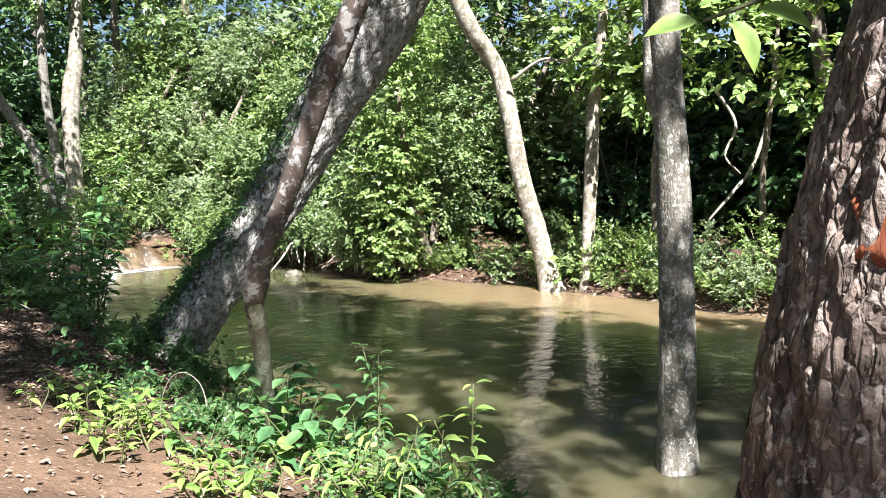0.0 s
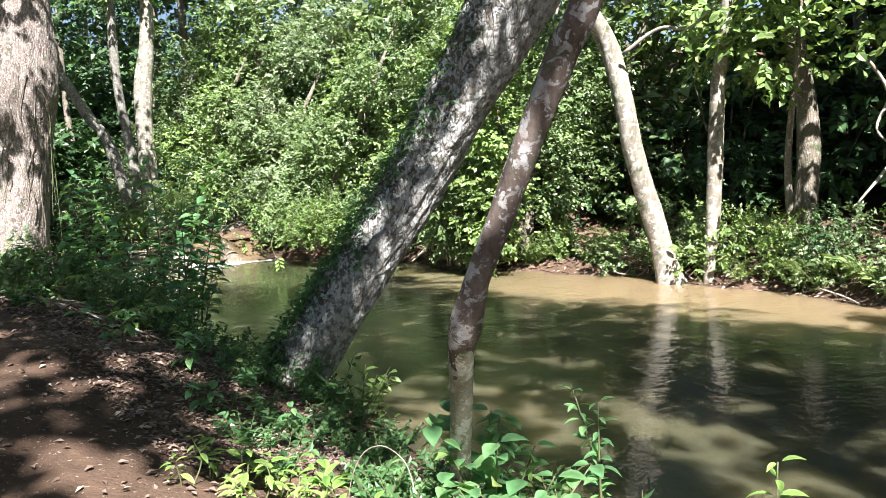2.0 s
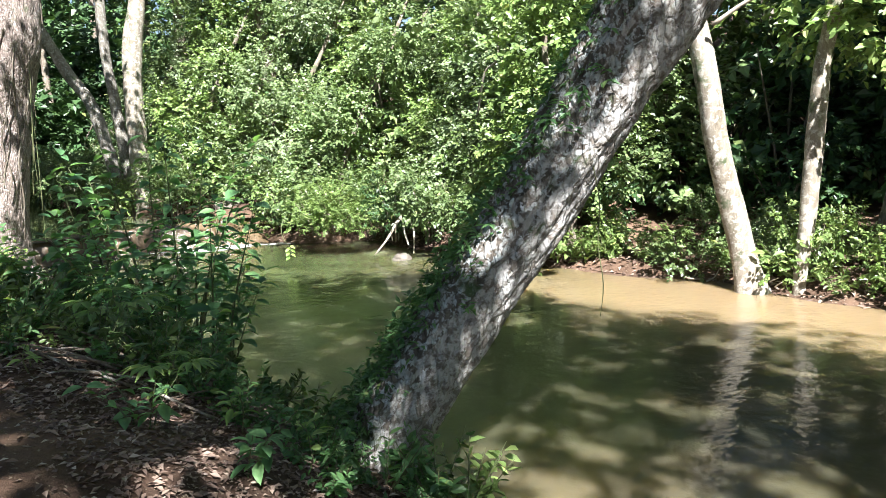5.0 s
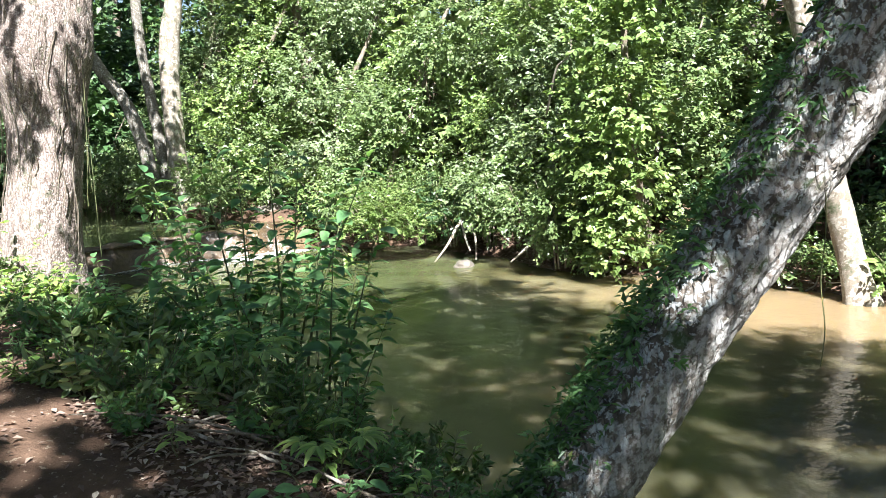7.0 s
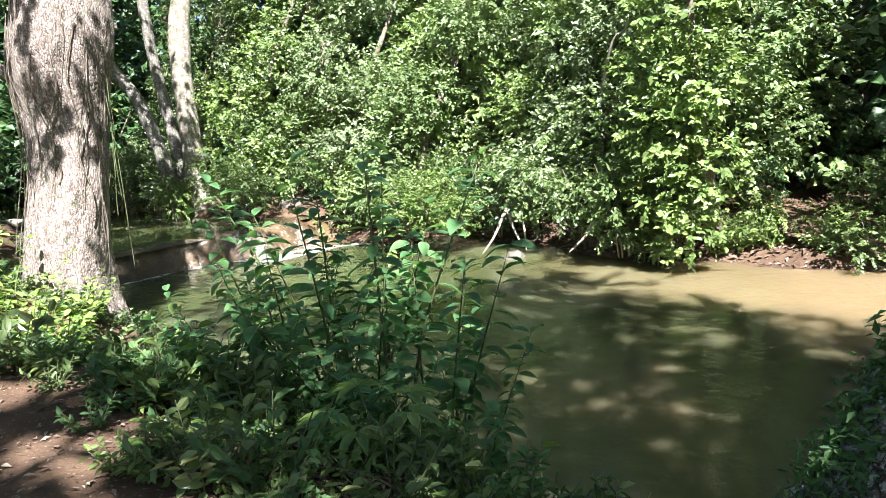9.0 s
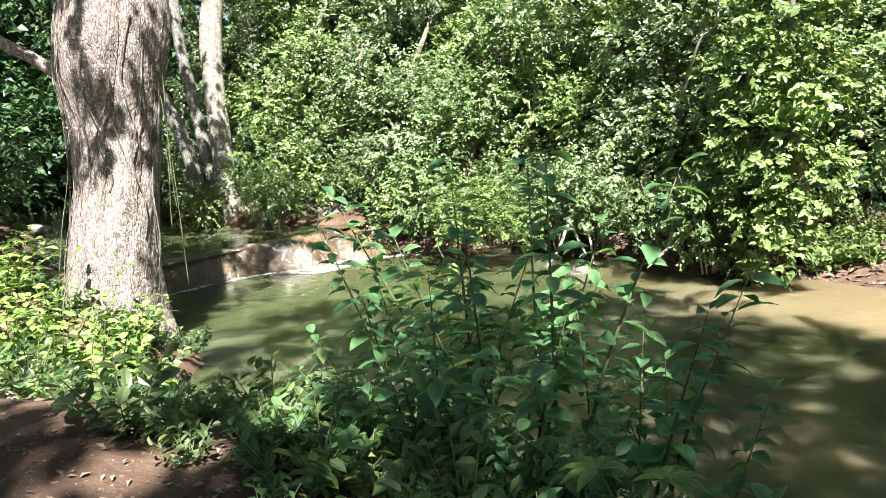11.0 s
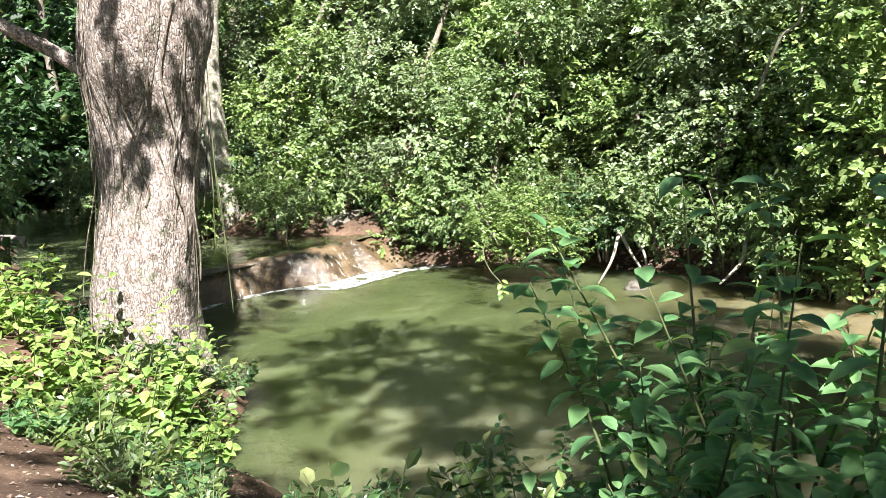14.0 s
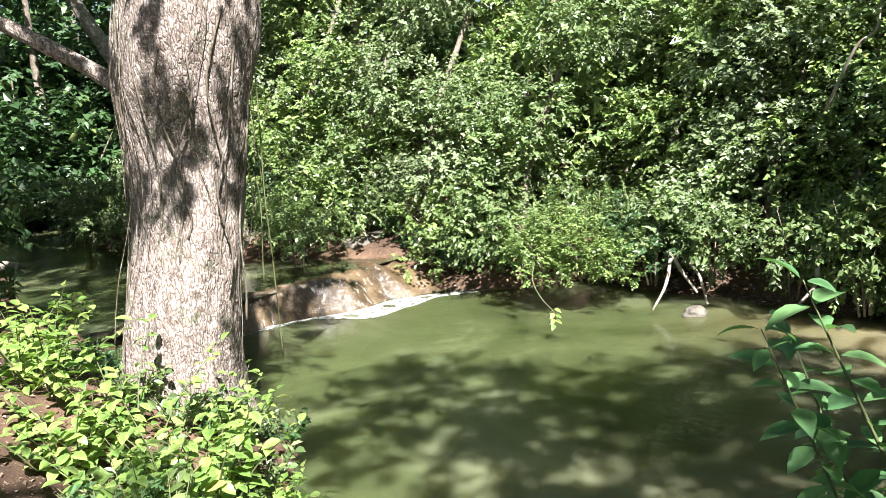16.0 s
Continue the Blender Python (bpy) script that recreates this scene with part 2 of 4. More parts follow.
ROCK, nt, p = material("grey_rock")
col = ramp(nt, noise_tex(nt, 3.5, 6, 0.65), [(0.3, (0.06, 0.052, 0.045)), (0.7, (0.21, 0.18, 0.145))])
nt.links.new(col, p.inputs["Base Color"])
p.inputs["Roughness"].default_value = 0.8
bump(nt, p, noise_tex(nt, 12, 6, 0.7), 0.8, 0.04)
LITTER, nt, p = material("dry_leaves")
g = nt.nodes.new("ShaderNodeNewGeometry")
nt.links.new(ramp(nt, g.outputs["Random Per Island"], [(0.0, (0.09, 0.055, 0.04)), (0.5, (0.18, 0.12, 0.09)), (0.9, (0.28, 0.205, 0.16)), (1.0, (0.46, 0.39, 0.32))]), p.inputs["Base Color"])
p.inputs["Roughness"].default_value = 0.75


# ---------------------------------------------------------------- plan of the river
R2 = math.sqrt(0.5)
UPPER = 0.5          # level of the pool above the weir


def P(s, n, z=0.0):
    """s along the river upstream, n across it from the footpath."""
    return Vector(((n - s) * R2, (n + s) * R2, z))


def sm(x, a, b):
    t = np.clip((x - a) / (b - a), 0, 1)
    return t * t * (3 - 2 * t)


def near_shore(s):
    return (3.45 + 0.10 * np.sin(1.1 * s + 0.6) + 0.06 * np.sin(3.3 * s) - 0.65 * sm(s, 10.3, 12.3) + 1.15 * sm(s, 14.2, 16.0)
            + 0.1 * sm(s, 19, 23) + 1.3 * sm(s, 23, 29))


def far_shore(s):
    return 10.65 + 0.28 * np.sin(0.75 * s + 1.2) + 0.12 * np.sin(2.3 * s) - 1.15 * sm(s, 16.4, 18.5) - 1.2 * sm(s, 20.8, 23.5) + 2.0 * sm(s, 29, 36)


def ripple(s, n):
    return (0.05 * np.sin(1.7 * s + 0.9 * n) * np.sin(1.3 * n - 0.7 * s + 1) + 0.025 * np.sin(4.1 * s - 2.3 * n) * np.sin(3.7 * n + 1.1 * s)
            + 0.012 * np.sin(9.7 * s + 5.1 * n) * np.sin(8.3 * n - 4.4 * s))


def ground_z(s, n):
    s, n = np.asarray(s, float), np.asarray(n, float)
    level = UPPER * sm(s, 19.6, 20.4)
    top = 0.55 + 0.92 * sm(s, -1, 11) - 0.25 * sm(s, 11.5, 17) + 0.3 * sm(s, 24, 40)
    d = near_shore(s) - n
    near = level + (top - level) * (1 - (1 - np.clip(d / 2.5, 0, 1)) ** (1.15 + 0.9 * sm(s, 5.5, 7.5) - 0.8 * sm(s, 9.5, 12))) + 0.06 * np.clip(-n - 2.5, 0, 60) + 0.1 * sm(d, 0, 0.1)
    bed = level - 0.75 * sm(-d, 0.0, 0.9)
    e = n - far_shore(s)
    slope = 0.10 + 0.28 * sm(s, 10.5, 13.5)
    far = level + 0.17 * sm(e, -0.05, 0.3) + slope * np.clip(e - 0.3, 0, 14) + 0.08 * np.clip(e - 14, 0, 80)
    bedf = level - 0.75 * sm(-e, 0.0, 1.2)
    z = np.where(d > 0, near, np.where(e > 0, far, np.maximum(bed, bedf)))
    return z + ripple(s, n) * np.where((d > 0.15) | (e > 0.15), 1.0, 0.3)


def gz(x, y):
    return float(ground_z((y - x) * R2, (x + y) * R2))


# ---------------------------------------------------------------- mesh helpers
def mesh_from(name, verts, faces, mat, smooth=False):
    me = bpy.data.meshes.new(name)
    me.from_pydata(np.asarray(verts, float).tolist(), [], faces.tolist() if isinstance(faces, np.ndarray) else faces)
    me.materials.append(mat)
    if smooth:
        me.polygons.foreach_set("use_smooth", np.ones(len(me.polygons), bool))
    me.update()
    return me


def part_mesh(name, me, parent=None, label=""):
    ob = new(name, me)
    if parent is not None:
        ob.parent = parent
    return tagged(ob, label) if label else ob


def grid_mesh(name, X, Y, Z, mat):
    a, b = X.shape
    i = np.arange(a * b).reshape(a, b)
    f = np.stack([i[:-1, :-1], i[1:, :-1], i[1:, 1:], i[:-1, 1:]], -1).reshape(-1, 4)
    return mesh_from(name, np.stack([X, Y, Z], -1).reshape(-1, 3), f, mat, True)


def spline(points, per=6):
    """Points (x, y, z, radius) made into a smooth run."""
    q = np.array(points, float)
    q = np.vstack([2 * q[0] - q[1], q, 2 * q[-1] - q[-2]])
    out = []
    for k in range(1, len(q) - 2):
        a, b, c, d = q[k - 1:k + 3]
        for t in np.linspace(0, 1, per, endpoint=False):
            out.append(0.5 * (2 * b + (c - a) * t + (2 * a - 5 * b + 4 * c - d) * t * t + (3 * b - a - 3 * c + d) * t ** 3))
    out.append(q[-2])
    return np.array(out)


def tube(points, seg=12, per=6, rough=0.0, seed=0, flare=0.0, closed=True, plates=0.0):
    """Verts and faces of a limb through (x, y, z, radius) points; rough: bumps as a share of the radius; flare: buttressed foot."""
    q = spline(points, per)
    n = len(q)
    t = np.gradient(q[:, :3], axis=0)
    t /= np.linalg.norm(t, axis=1)[:, None] + 1e-9
    ref = np.array([0.31, 0.95, 0.05]) if abs(t[0][1]) < 0.8 else np.array([1.0, 0, 0])
    u = np.cross(t, ref)
    u /= np.linalg.norm(u, axis=1)[:, None] + 1e-9
    v = np.cross(t, u)
    a = np.linspace(0, 2 * np.pi, seg, endpoint=False)
    r = np.maximum(q[:, 3], 0.001)[:, None] * np.ones(seg)
    if rough:
        arc = np.cumsum(np.r_[0, np.linalg.norm(np.diff(q[:, :3], axis=0), axis=1)])
        for i in range(n):
            for j in range(seg):
                w = (math.cos(a[j]) * 1.3 + seed, math.sin(a[j]) * 1.3, arc[i] / (q[:, 3].mean() * 5))
                r[i, j] *= 1 + rough * (noise.noise(w) + 0.5 * noise.noise([c * 2.7 for c in w]))
    if plates:
        arc = np.cumsum(np.r_[0, np.linalg.norm(np.diff(q[:, :3], axis=0), axis=1)])
        for i in range(n):
            for j in range(seg):
                w = Vector((math.cos(a[j]) * q[i, 3] * 48, math.sin(a[j]) * q[i, 3] * 48, arc[i] * 15.0))
                w += 0.9 * noise.noise_vector(w * 0.35)
                h = noise.fractal(w * 0.7, 0.9, 2.1, 5)
                r[i, j] += plates * (1.1 * h + 0.9 * min(1.0, max(0.0, h * 6 + 0.5)))
    if flare:
        h = np.linspace(0, 1, n)
        r *= 1 + flare * np.exp(-h * 9)[:, None] * (0.6 + 0.6 * np.cos(3 * a + seed)[None] + 0.3 * np.cos(5 * a + 2 * seed)[None])
    V = q[:, None, :3] + r[..., None] * (np.cos(a)[None, :, None] * u[:, None] + np.sin(a)[None, :, None] * v[:, None])
    V = V.reshape(-1, 3)
    i, j = np.meshgrid(np.arange(n - 1), np.arange(seg), indexing="ij")
    k = (j + 1) % seg
    F = np.stack([i * seg + j, i * seg + k, (i + 1) * seg + k, (i + 1) * seg + j], -1).reshape(-1, 4).tolist()
    if closed:
        F += [list(range(seg))[::-1], list(range((n - 1) * seg, n * seg))]
    return V, F


def tubes(name, runs, mat, seg=6, per=3, rough=0.0):
    V, F, o = [], [], 0
    for k, pts in enumerate(runs):
        v, f = tube(pts, seg, per, rough, k)
        V.append(v)
        F += [[i + o for i in face] for face in f]
        o += len(v)
    return mesh_from(name, np.vstack(V), F, mat, True)


# leaf outline: along, across, up
KITE = np.array([(0, 0, 0), (0.42, -0.5, 0.09), (1, 0, -0.14), (0.42, 0.5, 0.09)])
KITE_F = np.array([(0, 1, 2), (0, 2, 3)])
OVATE = np.array([(0, 0, 0), (0.26, -0.44, 0.07), (0.66, -0.40, 0.04), (1, 0, -0.14), (0.66, 0.40, 0.04), (0.26, 0.44, 0.07)])
OVATE_F = np.array([(0, 1, 2, 3), (0, 3, 4, 5)])
STATIONS = ((0.0, 0.0, 0.0), (0.14, 0.30, 0.02), (0.36, 0.49, 0.03), (0.60, 0.45, 0.0), (0.82, 0.25, -0.07), (1.0, 0.0, -0.17))
LEAF9 = np.array([(x, 0, z) for x, w, z in STATIONS] + [(x, w, z + 0.14 * w) for x, w, z in STATIONS[1:-1]] + [(x, -w, z + 0.14 * w) for x, w, z in STATIONS[1:-1]])
LEAF9_F = [(0, 1, 6), (4, 5, 9), (0, 10, 1), (4, 13, 5)]
for k in range(3):
    LEAF9_F += [(k + 1, k + 2, k + 7), (k + 1, k + 7, k + 6), (k + 1, k + 10, k + 11), (k + 1, k + 11, k + 2)]
LEAF9_F = np.array(LEAF9_F)


def unit(a):
    return a / (np.linalg.norm(a, axis=-1, keepdims=True) + 1e-9)


def leaves(name, at, along, up, length, width, mat, ovate=False):
    """One mesh of leaves: at, along and up are N x 3, length and width N."""
    along = unit(along)
    side = unit(np.cross(up, along))
    top = np.cross(along, side)
    T, TF = (OVATE, OVATE_F) if ovate else (KITE, KITE_F)
    L, W = np.asarray(length)[:, None, None], np.asarray(width)[:, None, None]
    V = at[:, None] + T[None, :, 0:1] * along[:, None] * L + T[None, :, 1:2] * side[:, None] * W + T[None, :, 2:3] * top[:, None] * L
    F = (TF[None] + (np.arange(len(at)) * len(T))[:, None, None]).reshape(-1, TF.shape[1])
    return mesh_from(name, V.reshape(-1, 3), F, mat)


def sprays(rng, origin, heading, count, reach, size, slim=0.48, droop=0.25, face=None):
    """Leaves set alternately along twigs that start at origin and run along heading."""
    n = len(origin)
    heading = unit(heading)
    f = (np.arange(count) + 0.6)[None] / count * np.ones((n, 1))
    side = unit(np.cross(heading, rng.normal(size=(n, 3)) * 0.35 + np.array([0, 0, 1.0])))
    sign = np.where(np.arange(count) % 2 == 0, 1.0, -1.0)[None, :, None]
    at = origin[:, None] + heading[:, None] * (f * reach[:, None])[..., None]
    at[..., 2] -= droop * (f * reach[:, None]) ** 1.5
    along = heading[:, None] * 0.65 + side[:, None] * sign * 0.9 + rng.normal(size=(n, count, 3)) * 0.3
    along[..., 2] -= droop * 1.2
    up = rng.normal(size=(n, count, 3)) * 0.4 + np.array([0, 0, 0.8])
    if face is not None:
        up = up + 0.75 * face[:, None] + 0.55 * np.array(SUN_DIR)
    ln = size * rng.uniform(0.65, 1.25, (n, count))
    return at.reshape(-1, 3), along.reshape(-1, 3), up.reshape(-1, 3), ln.ravel(), (ln * slim * rng.uniform(0.85, 1.15, ln.shape)).ravel()


def crown_leaves(name, seed, lobes, clusters, per, reach, size, mat, slim=0.7, droop=0.16, ovate=False):
    """Foliage in uneven lobes (x, y, z, rx, ry, rz): twigs start inside each lobe and run outwards."""
    rng = np.random.default_rng(seed)
    lobes = np.array(lobes, float)
    vol = lobes[:, 3] * lobes[:, 4] + lobes[:, 4] * lobes[:, 5]
    pick = rng.choice(len(lobes), clusters, p=vol / vol.sum())
    d = unit(rng.normal(size=(clusters, 3)))
    rad = rng.uniform(0.35, 1.0, clusters) ** 0.4
    wob = 1 + 0.22 * np.sin(d[:, 0] * 5 + seed) * np.sin(d[:, 1] * 4 + 2 * seed) + 0.15 * np.sin(d[:, 2] * 9 + seed)
    o = lobes[pick, :3] + d * lobes[pick, 3:] * (rad * wob)[:, None]
    hd = d + rng.normal(size=d.shape) * 0.45 + np.array([0, 0, 0.1])
    return leaves(name, *sprays(rng, o, hd, per, reach * rng.uniform(0.6, 1.3, clusters), size, slim, droop, d), mat, ovate)


# ---------------------------------------------------------------- the ground and the water
def graded(lo, hi, a, b, step):
    mid = np.arange(a, b, step)
    k = np.geomspace(step, 60, 26).cumsum()
    left, right = a - k[::-1], b + k
    return np.r_[left[left > lo], mid, right[right < hi]]


S, N = np.meshgrid(graded(-260, 320, -7, 24, 0.11), graded(-260, 320, -3.5, 14, 0.11), indexing="ij")
tagged(new("ground", grid_mesh("ground", (N - S) * R2, (N + S) * R2, ground_z(S, N), SOIL)),
       "reddish-brown earth banks and forest floor along a river", "ground", kind="structure")


def water_sheet(name, s0, s1, z, label):
    ss, nn = np.meshgrid(np.linspace(s0, s1, 60), np.linspace(2.4, 12.4, 30), indexing="ij")
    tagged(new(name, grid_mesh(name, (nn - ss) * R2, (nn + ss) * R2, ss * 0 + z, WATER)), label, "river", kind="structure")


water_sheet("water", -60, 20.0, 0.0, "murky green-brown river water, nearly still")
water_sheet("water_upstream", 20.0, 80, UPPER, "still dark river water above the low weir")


# ---------------------------------------------------------------- weir
def weir_foot(n):
    return 19.95 - 0.68 * sm(n, 6.3, 8.1) - 0.75 * sm(n, 8.4, 9.6)


def weir_crest(n):
    return 20.2 - 0.35 * sm(n, 6.0, 7.6) + 0.55 * sm(n, 7.9, 9.4)


def weir_surface(nn, f):
    """f from 0 (behind the crest) over the lip to 1 (the foot)."""
    c, ft = weir_crest(nn), weir_foot(nn)
    g = np.clip((f - 0.35) / 0.65, 0, 1)
    s = np.where(f < 0.35, c + 0.9 * (0.35 - f) / 0.35, c + (ft - c) * g)
    z = np.where(f < 0.35, UPPER - 0.10 + 0.16 * sm(f, 0.0, 0.35), 0.56 - 0.72 * g ** 1.7) - 0.04 * sm(nn, 7.6, 8.6) - 0.30 * sm(nn, 9.2, 9.75)
    z = z + 0.035 * np.sin(5.3 * nn + 2 * np.sin(2.1 * nn)) * np.sin(3 * g + 0.4) + 0.02 * np.sin(13 * nn)
    s = s + 0.05 * np.sin(4.7 * nn) * g
    return s, z


nn, ff = np.meshgrid(np.linspace(3.4, 9.75, 120), np.linspace(0, 1, 30), indexing="ij")
ws, wz = weir_surface(nn, ff)
weir = tagged(new("weir", grid_mesh("weir", (nn - ws) * R2, (nn + ws) * R2, wz, WEIR)), "low brown stone weir with water spilling over its lip", "weir", kind="structure")
for a, b in ((6.1, 6.55), (7.2, 8.75)):
    nn, ff = np.meshgrid(np.linspace(a, b, 50), np.linspace(0.42, 1.0, 20), indexing="ij")
    ws, wz = weir_surface(nn, ff)
    tagged(new("falling_water", grid_mesh("falling_water", (nn - ws - 0.0) * R2 + 0.02, (nn + ws) * R2 - 0.03, wz + 0.02, FALL)),
           "white streaks of water falling over the weir", "water", kind="stuff")
nn, ff = np.meshgrid(np.linspace(4.6, 9.7, 80), np.linspace(0, 1, 8), indexing="ij")
ws = weir_foot(nn) + 0.05 - ff * (0.14 + 0.55 * sm(nn, 7.0, 7.5) * (1 - 0.6 * sm(nn, 8.3, 9.0)) + 0.05 * np.sin(6 * nn))
tagged(new("foam", grid_mesh("foam", (nn - ws) * R2, (nn + ws) * R2, 0.012 + 0.03 * np.sin(9 * nn) * np.sin(3 * ff) * (1 - ff), FOAM)),
       "white foam on the water at the weir's foot", "foam", kind="stuff")


def rock(name, x, y, z, sx, sy, sz, seed, label, mat=ROCK):
    bm = bmesh.new()
    bmesh.ops.create_icosphere(bm, subdivisions=4, radius=1.0)
    for v in bm.verts:
        c = v.co.copy()
        k = 1 + 0.28 * noise.noise(c * 1.2 + Vector((seed, 0, 0))) + 0.12 * noise.noise(c * 3.1 + Vector((0, seed, 0))) + 0.05 * noise.noise(c * 8)
        v.co = Vector((c.x * sx, c.y * sy, c.z * sz)) * k
    me = bpy.data.meshes.new(name)
    bm.to_mesh(me)
    bm.free()
    me.materials.append(mat)
    me.polygons.foreach_set("use_smooth", np.ones(len(me.polygons), bool))
    ob = tagged(new(name, me), label, "rock")
    ob.location = (x, y, z)
    return ob


rock("rock", -8.05, 21.85, 0.55, 0.6, 0.4, 0.34, 3, "pale tan rock knob beside the weir")
rock("rock", -3.42, 17.0, 0.02, 0.17, 0.13, 0.10, 5, "small pale stone breaking the water's surface")
rock("rock", -20.2, 37.0, 0.9, 2.2, 1.6, 1.3, 8, "large dark boulder at the upstream water's edge")
rock("rock", -10.6, 23.6, 0.5, 0.8, 0.35, 0.3, 9, "tan ledge of rock at the water's edge")


# ---------------------------------------------------------------- trees
def tree(name, label, runs, mat, lobes, clusters, leaf_mat, seed, size=0.12, seg=20, rough=0.10, flare=0.25, limbs=(), group="", plates=0.0, rows=14, reach=0.45, per=9, ovate=False):
    """runs: points (x, y, z, radius) of the trunk; limbs: the same for each limb; lobes: the crown."""
    base = Vector(runs[0][:3])
    t = tagged(new(name), label, "tree", group)
    t.location = base
    rel = lambda pts: [(p[0] - base.x, p[1] - base.y, p[2] - base.z, p[3]) for p in pts]
    v, f = tube(rel(runs), seg, rows, rough, seed, flare, True, plates)
    part_mesh("trunk", mesh_from("trunk", v, f, mat, True), t)
    for k, l in enumerate(limbs):
        v, f = tube(rel(l), max(8, seg // 2), 8, rough, seed + k + 1)
        part_mesh("limb", mesh_from("limb", v, f, mat, True), t)
    if lobes:
        lb = [(l[0] - base.x, l[1] - base.y, l[2] - base.z, *l[3:]) for l in lobes]
        part_mesh("crown", crown_leaves("crown", seed, lb, clusters, per, reach, size * 1.25, leaf_mat, ovate=ovate), t)
    return t


def over(z, size, *spots):
    """Unseen lobes of a crown over spots (s, n) of the river, for shade."""
    return [(*P(s + 0.3, n - 1.6, z + 0.5 * math.sin(7 * s + n)), size, size, 0.55 * size) for s, n in spots]


# Crowns above the view are made up; their lobes sit where shade is wanted.
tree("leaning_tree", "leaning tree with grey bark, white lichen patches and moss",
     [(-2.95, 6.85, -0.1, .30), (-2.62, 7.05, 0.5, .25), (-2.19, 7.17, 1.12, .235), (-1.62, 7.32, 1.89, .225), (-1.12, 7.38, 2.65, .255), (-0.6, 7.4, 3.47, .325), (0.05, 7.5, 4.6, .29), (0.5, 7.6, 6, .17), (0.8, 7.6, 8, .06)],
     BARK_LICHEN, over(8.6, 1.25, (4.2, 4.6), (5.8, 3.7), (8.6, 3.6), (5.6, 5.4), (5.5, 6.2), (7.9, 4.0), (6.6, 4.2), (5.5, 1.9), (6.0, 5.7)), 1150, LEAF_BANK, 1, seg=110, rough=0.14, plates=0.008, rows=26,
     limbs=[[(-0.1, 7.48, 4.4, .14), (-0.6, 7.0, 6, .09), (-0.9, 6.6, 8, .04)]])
# Two extra unseen lobes shade the bank plants and the leaning trunk.
tree("crooked_tree", "thin crooked tree with pinkish bark and a knot at its bend",
     [(-1.16, 4.78, 0.15, 0.066), (-1.12, 4.6, 0.55, 0.047), (-1.06, 4.27, 1.11, 0.045), (-1.03, 4.06, 1.42, 0.051), (-1.0, 4.0, 1.56, 0.066), (-0.94, 3.99, 1.74, 0.052), (-0.83, 4.02, 1.98, 0.052), (-0.71, 3.97, 2.26, 0.056), (-0.58, 3.92, 2.55, 0.058), (-0.46, 3.88, 2.78, 0.06), (-0.2, 3.8, 3.4, 0.06), (0.1, 3.7, 4.6, 0.047), (0.2, 3.6, 6.4, 0.023)],
     BARK_PINK, over(8.2, 1.2, (3.0, 2.6), (2.4, 2.0)) + [(*P(3.0, 0.2, 9.0), 1.3, 1.3, .7), (*P(1.55, 2.5, 8.7), .8, .8, .5)], 420, LEAF_BANK, 2, seg=24, rough=0.09, flare=0.1)
tree("slim_tree", "slim upright tree with smooth grey lichen-flecked bark",
     [(1.52, 5.15, -0.3, .155), (1.53, 5.15, 0.3, .125), (1.54, 5.16, 0.91, .12), (1.55, 5.2, 1.59, .115), (1.50, 5.12, 2.42, .10), (1.46, 5.05, 3.12, .09), (1.45, 5.0, 5, .07), (1.5, 5.0, 7.5, .03)],
     BARK_GREY, over(8.4, 1.25, (3.1, 5.4), (1.2, 5.6), (-0.3, 5.4), (3.6, 4.4), (-1.2, 6.0), (0.3, 6.2)), 1050, LEAF_BANK, 3, seg=18, rough=0.09,
     limbs=[[(1.50, 5.14, 2.3, .04), (1.37, 5.1, 2.55, .035), (1.36, 5.1, 3.1, .033), (1.30, 5.1, 4.5, .02)]])
# Lobes and limb outside the view are added to shade trunk and bank.
tree("rough_barked_tree", "dark tree with thick flaking bark and a raw reddish scar",
     [(0.90, 1.66, 0.2, .40), (0.93, 1.64, 0.8, .33), (0.98, 1.63, 1.4, .30), (1.05, 1.62, 1.9, .28), (1.16, 1.6, 2.4, .26), (1.3, 1.6, 3.2, .25), (1.6, 1.5, 5, .2), (1.8, 1.2, 8, .08)],
     BARK_ROUGH, [(2.4, 0.9, 8.0, 1.5, 1.5, 1.0), (-0.6, 1.4, 9.2, 1.6, 1.6, .9), (1.68, -1.05, 6.2, .42, .42, .3), (*P(-0.9, 0.3, 8.5), .8, .8, .5)], 560, LEAF_BANK, 4, seg=170, rough=0.10, plates=0.010, rows=40,
     limbs=[[(1.36, 1.6, 3.5, .12), (1.6, 0.9, 4.6, .09), (1.75, -0.2, 5.5, .06), (1.7, -1.1, 6.1, .03)]])
tree("pale_tree", "pale curved tree trunk rising from the far bank",
     [(1.85, 13.3, -0.1, .20), (1.74, 13.4, 0.43, .17), (1.56, 13.45, 1.19, .165), (1.34, 13.4, 2.02, .16), (1.2, 13.42, 2.95, .155), (1.0, 13.5, 3.85, .15), (.45, 13.2, 4.75, .145), (0.1, 13.2, 6, .12), (-0.2, 13.3, 8.5, .05)],
     BARK_WHITE, [(0.3, 14.6, 9.2, 1.5, 1.5, 1.0)], 130, LEAF_BANK, 5, seg=16)
tree("thin_tree", "thin pale tree trunk standing at the water's edge",
     [(2.27, 12.93, -0.2, .07), (2.35, 12.99, 0.45, .085), (2.43, 13.04, 1.12, .11), (2.5, 13.06, 2.16, .115), (2.55, 13.01, 3.09, .105), (2.65, 12.9, 3.9, .09), (2.9, 12.9, 6.5, .04)],
     BARK_WHITE, [(2.9, 13.7, 4.3, 1.1, 1.0, .7), (3.2, 13.4, 3.6, .9, .8, .5)], 130, LEAF_FRESH, 6, seg=12)
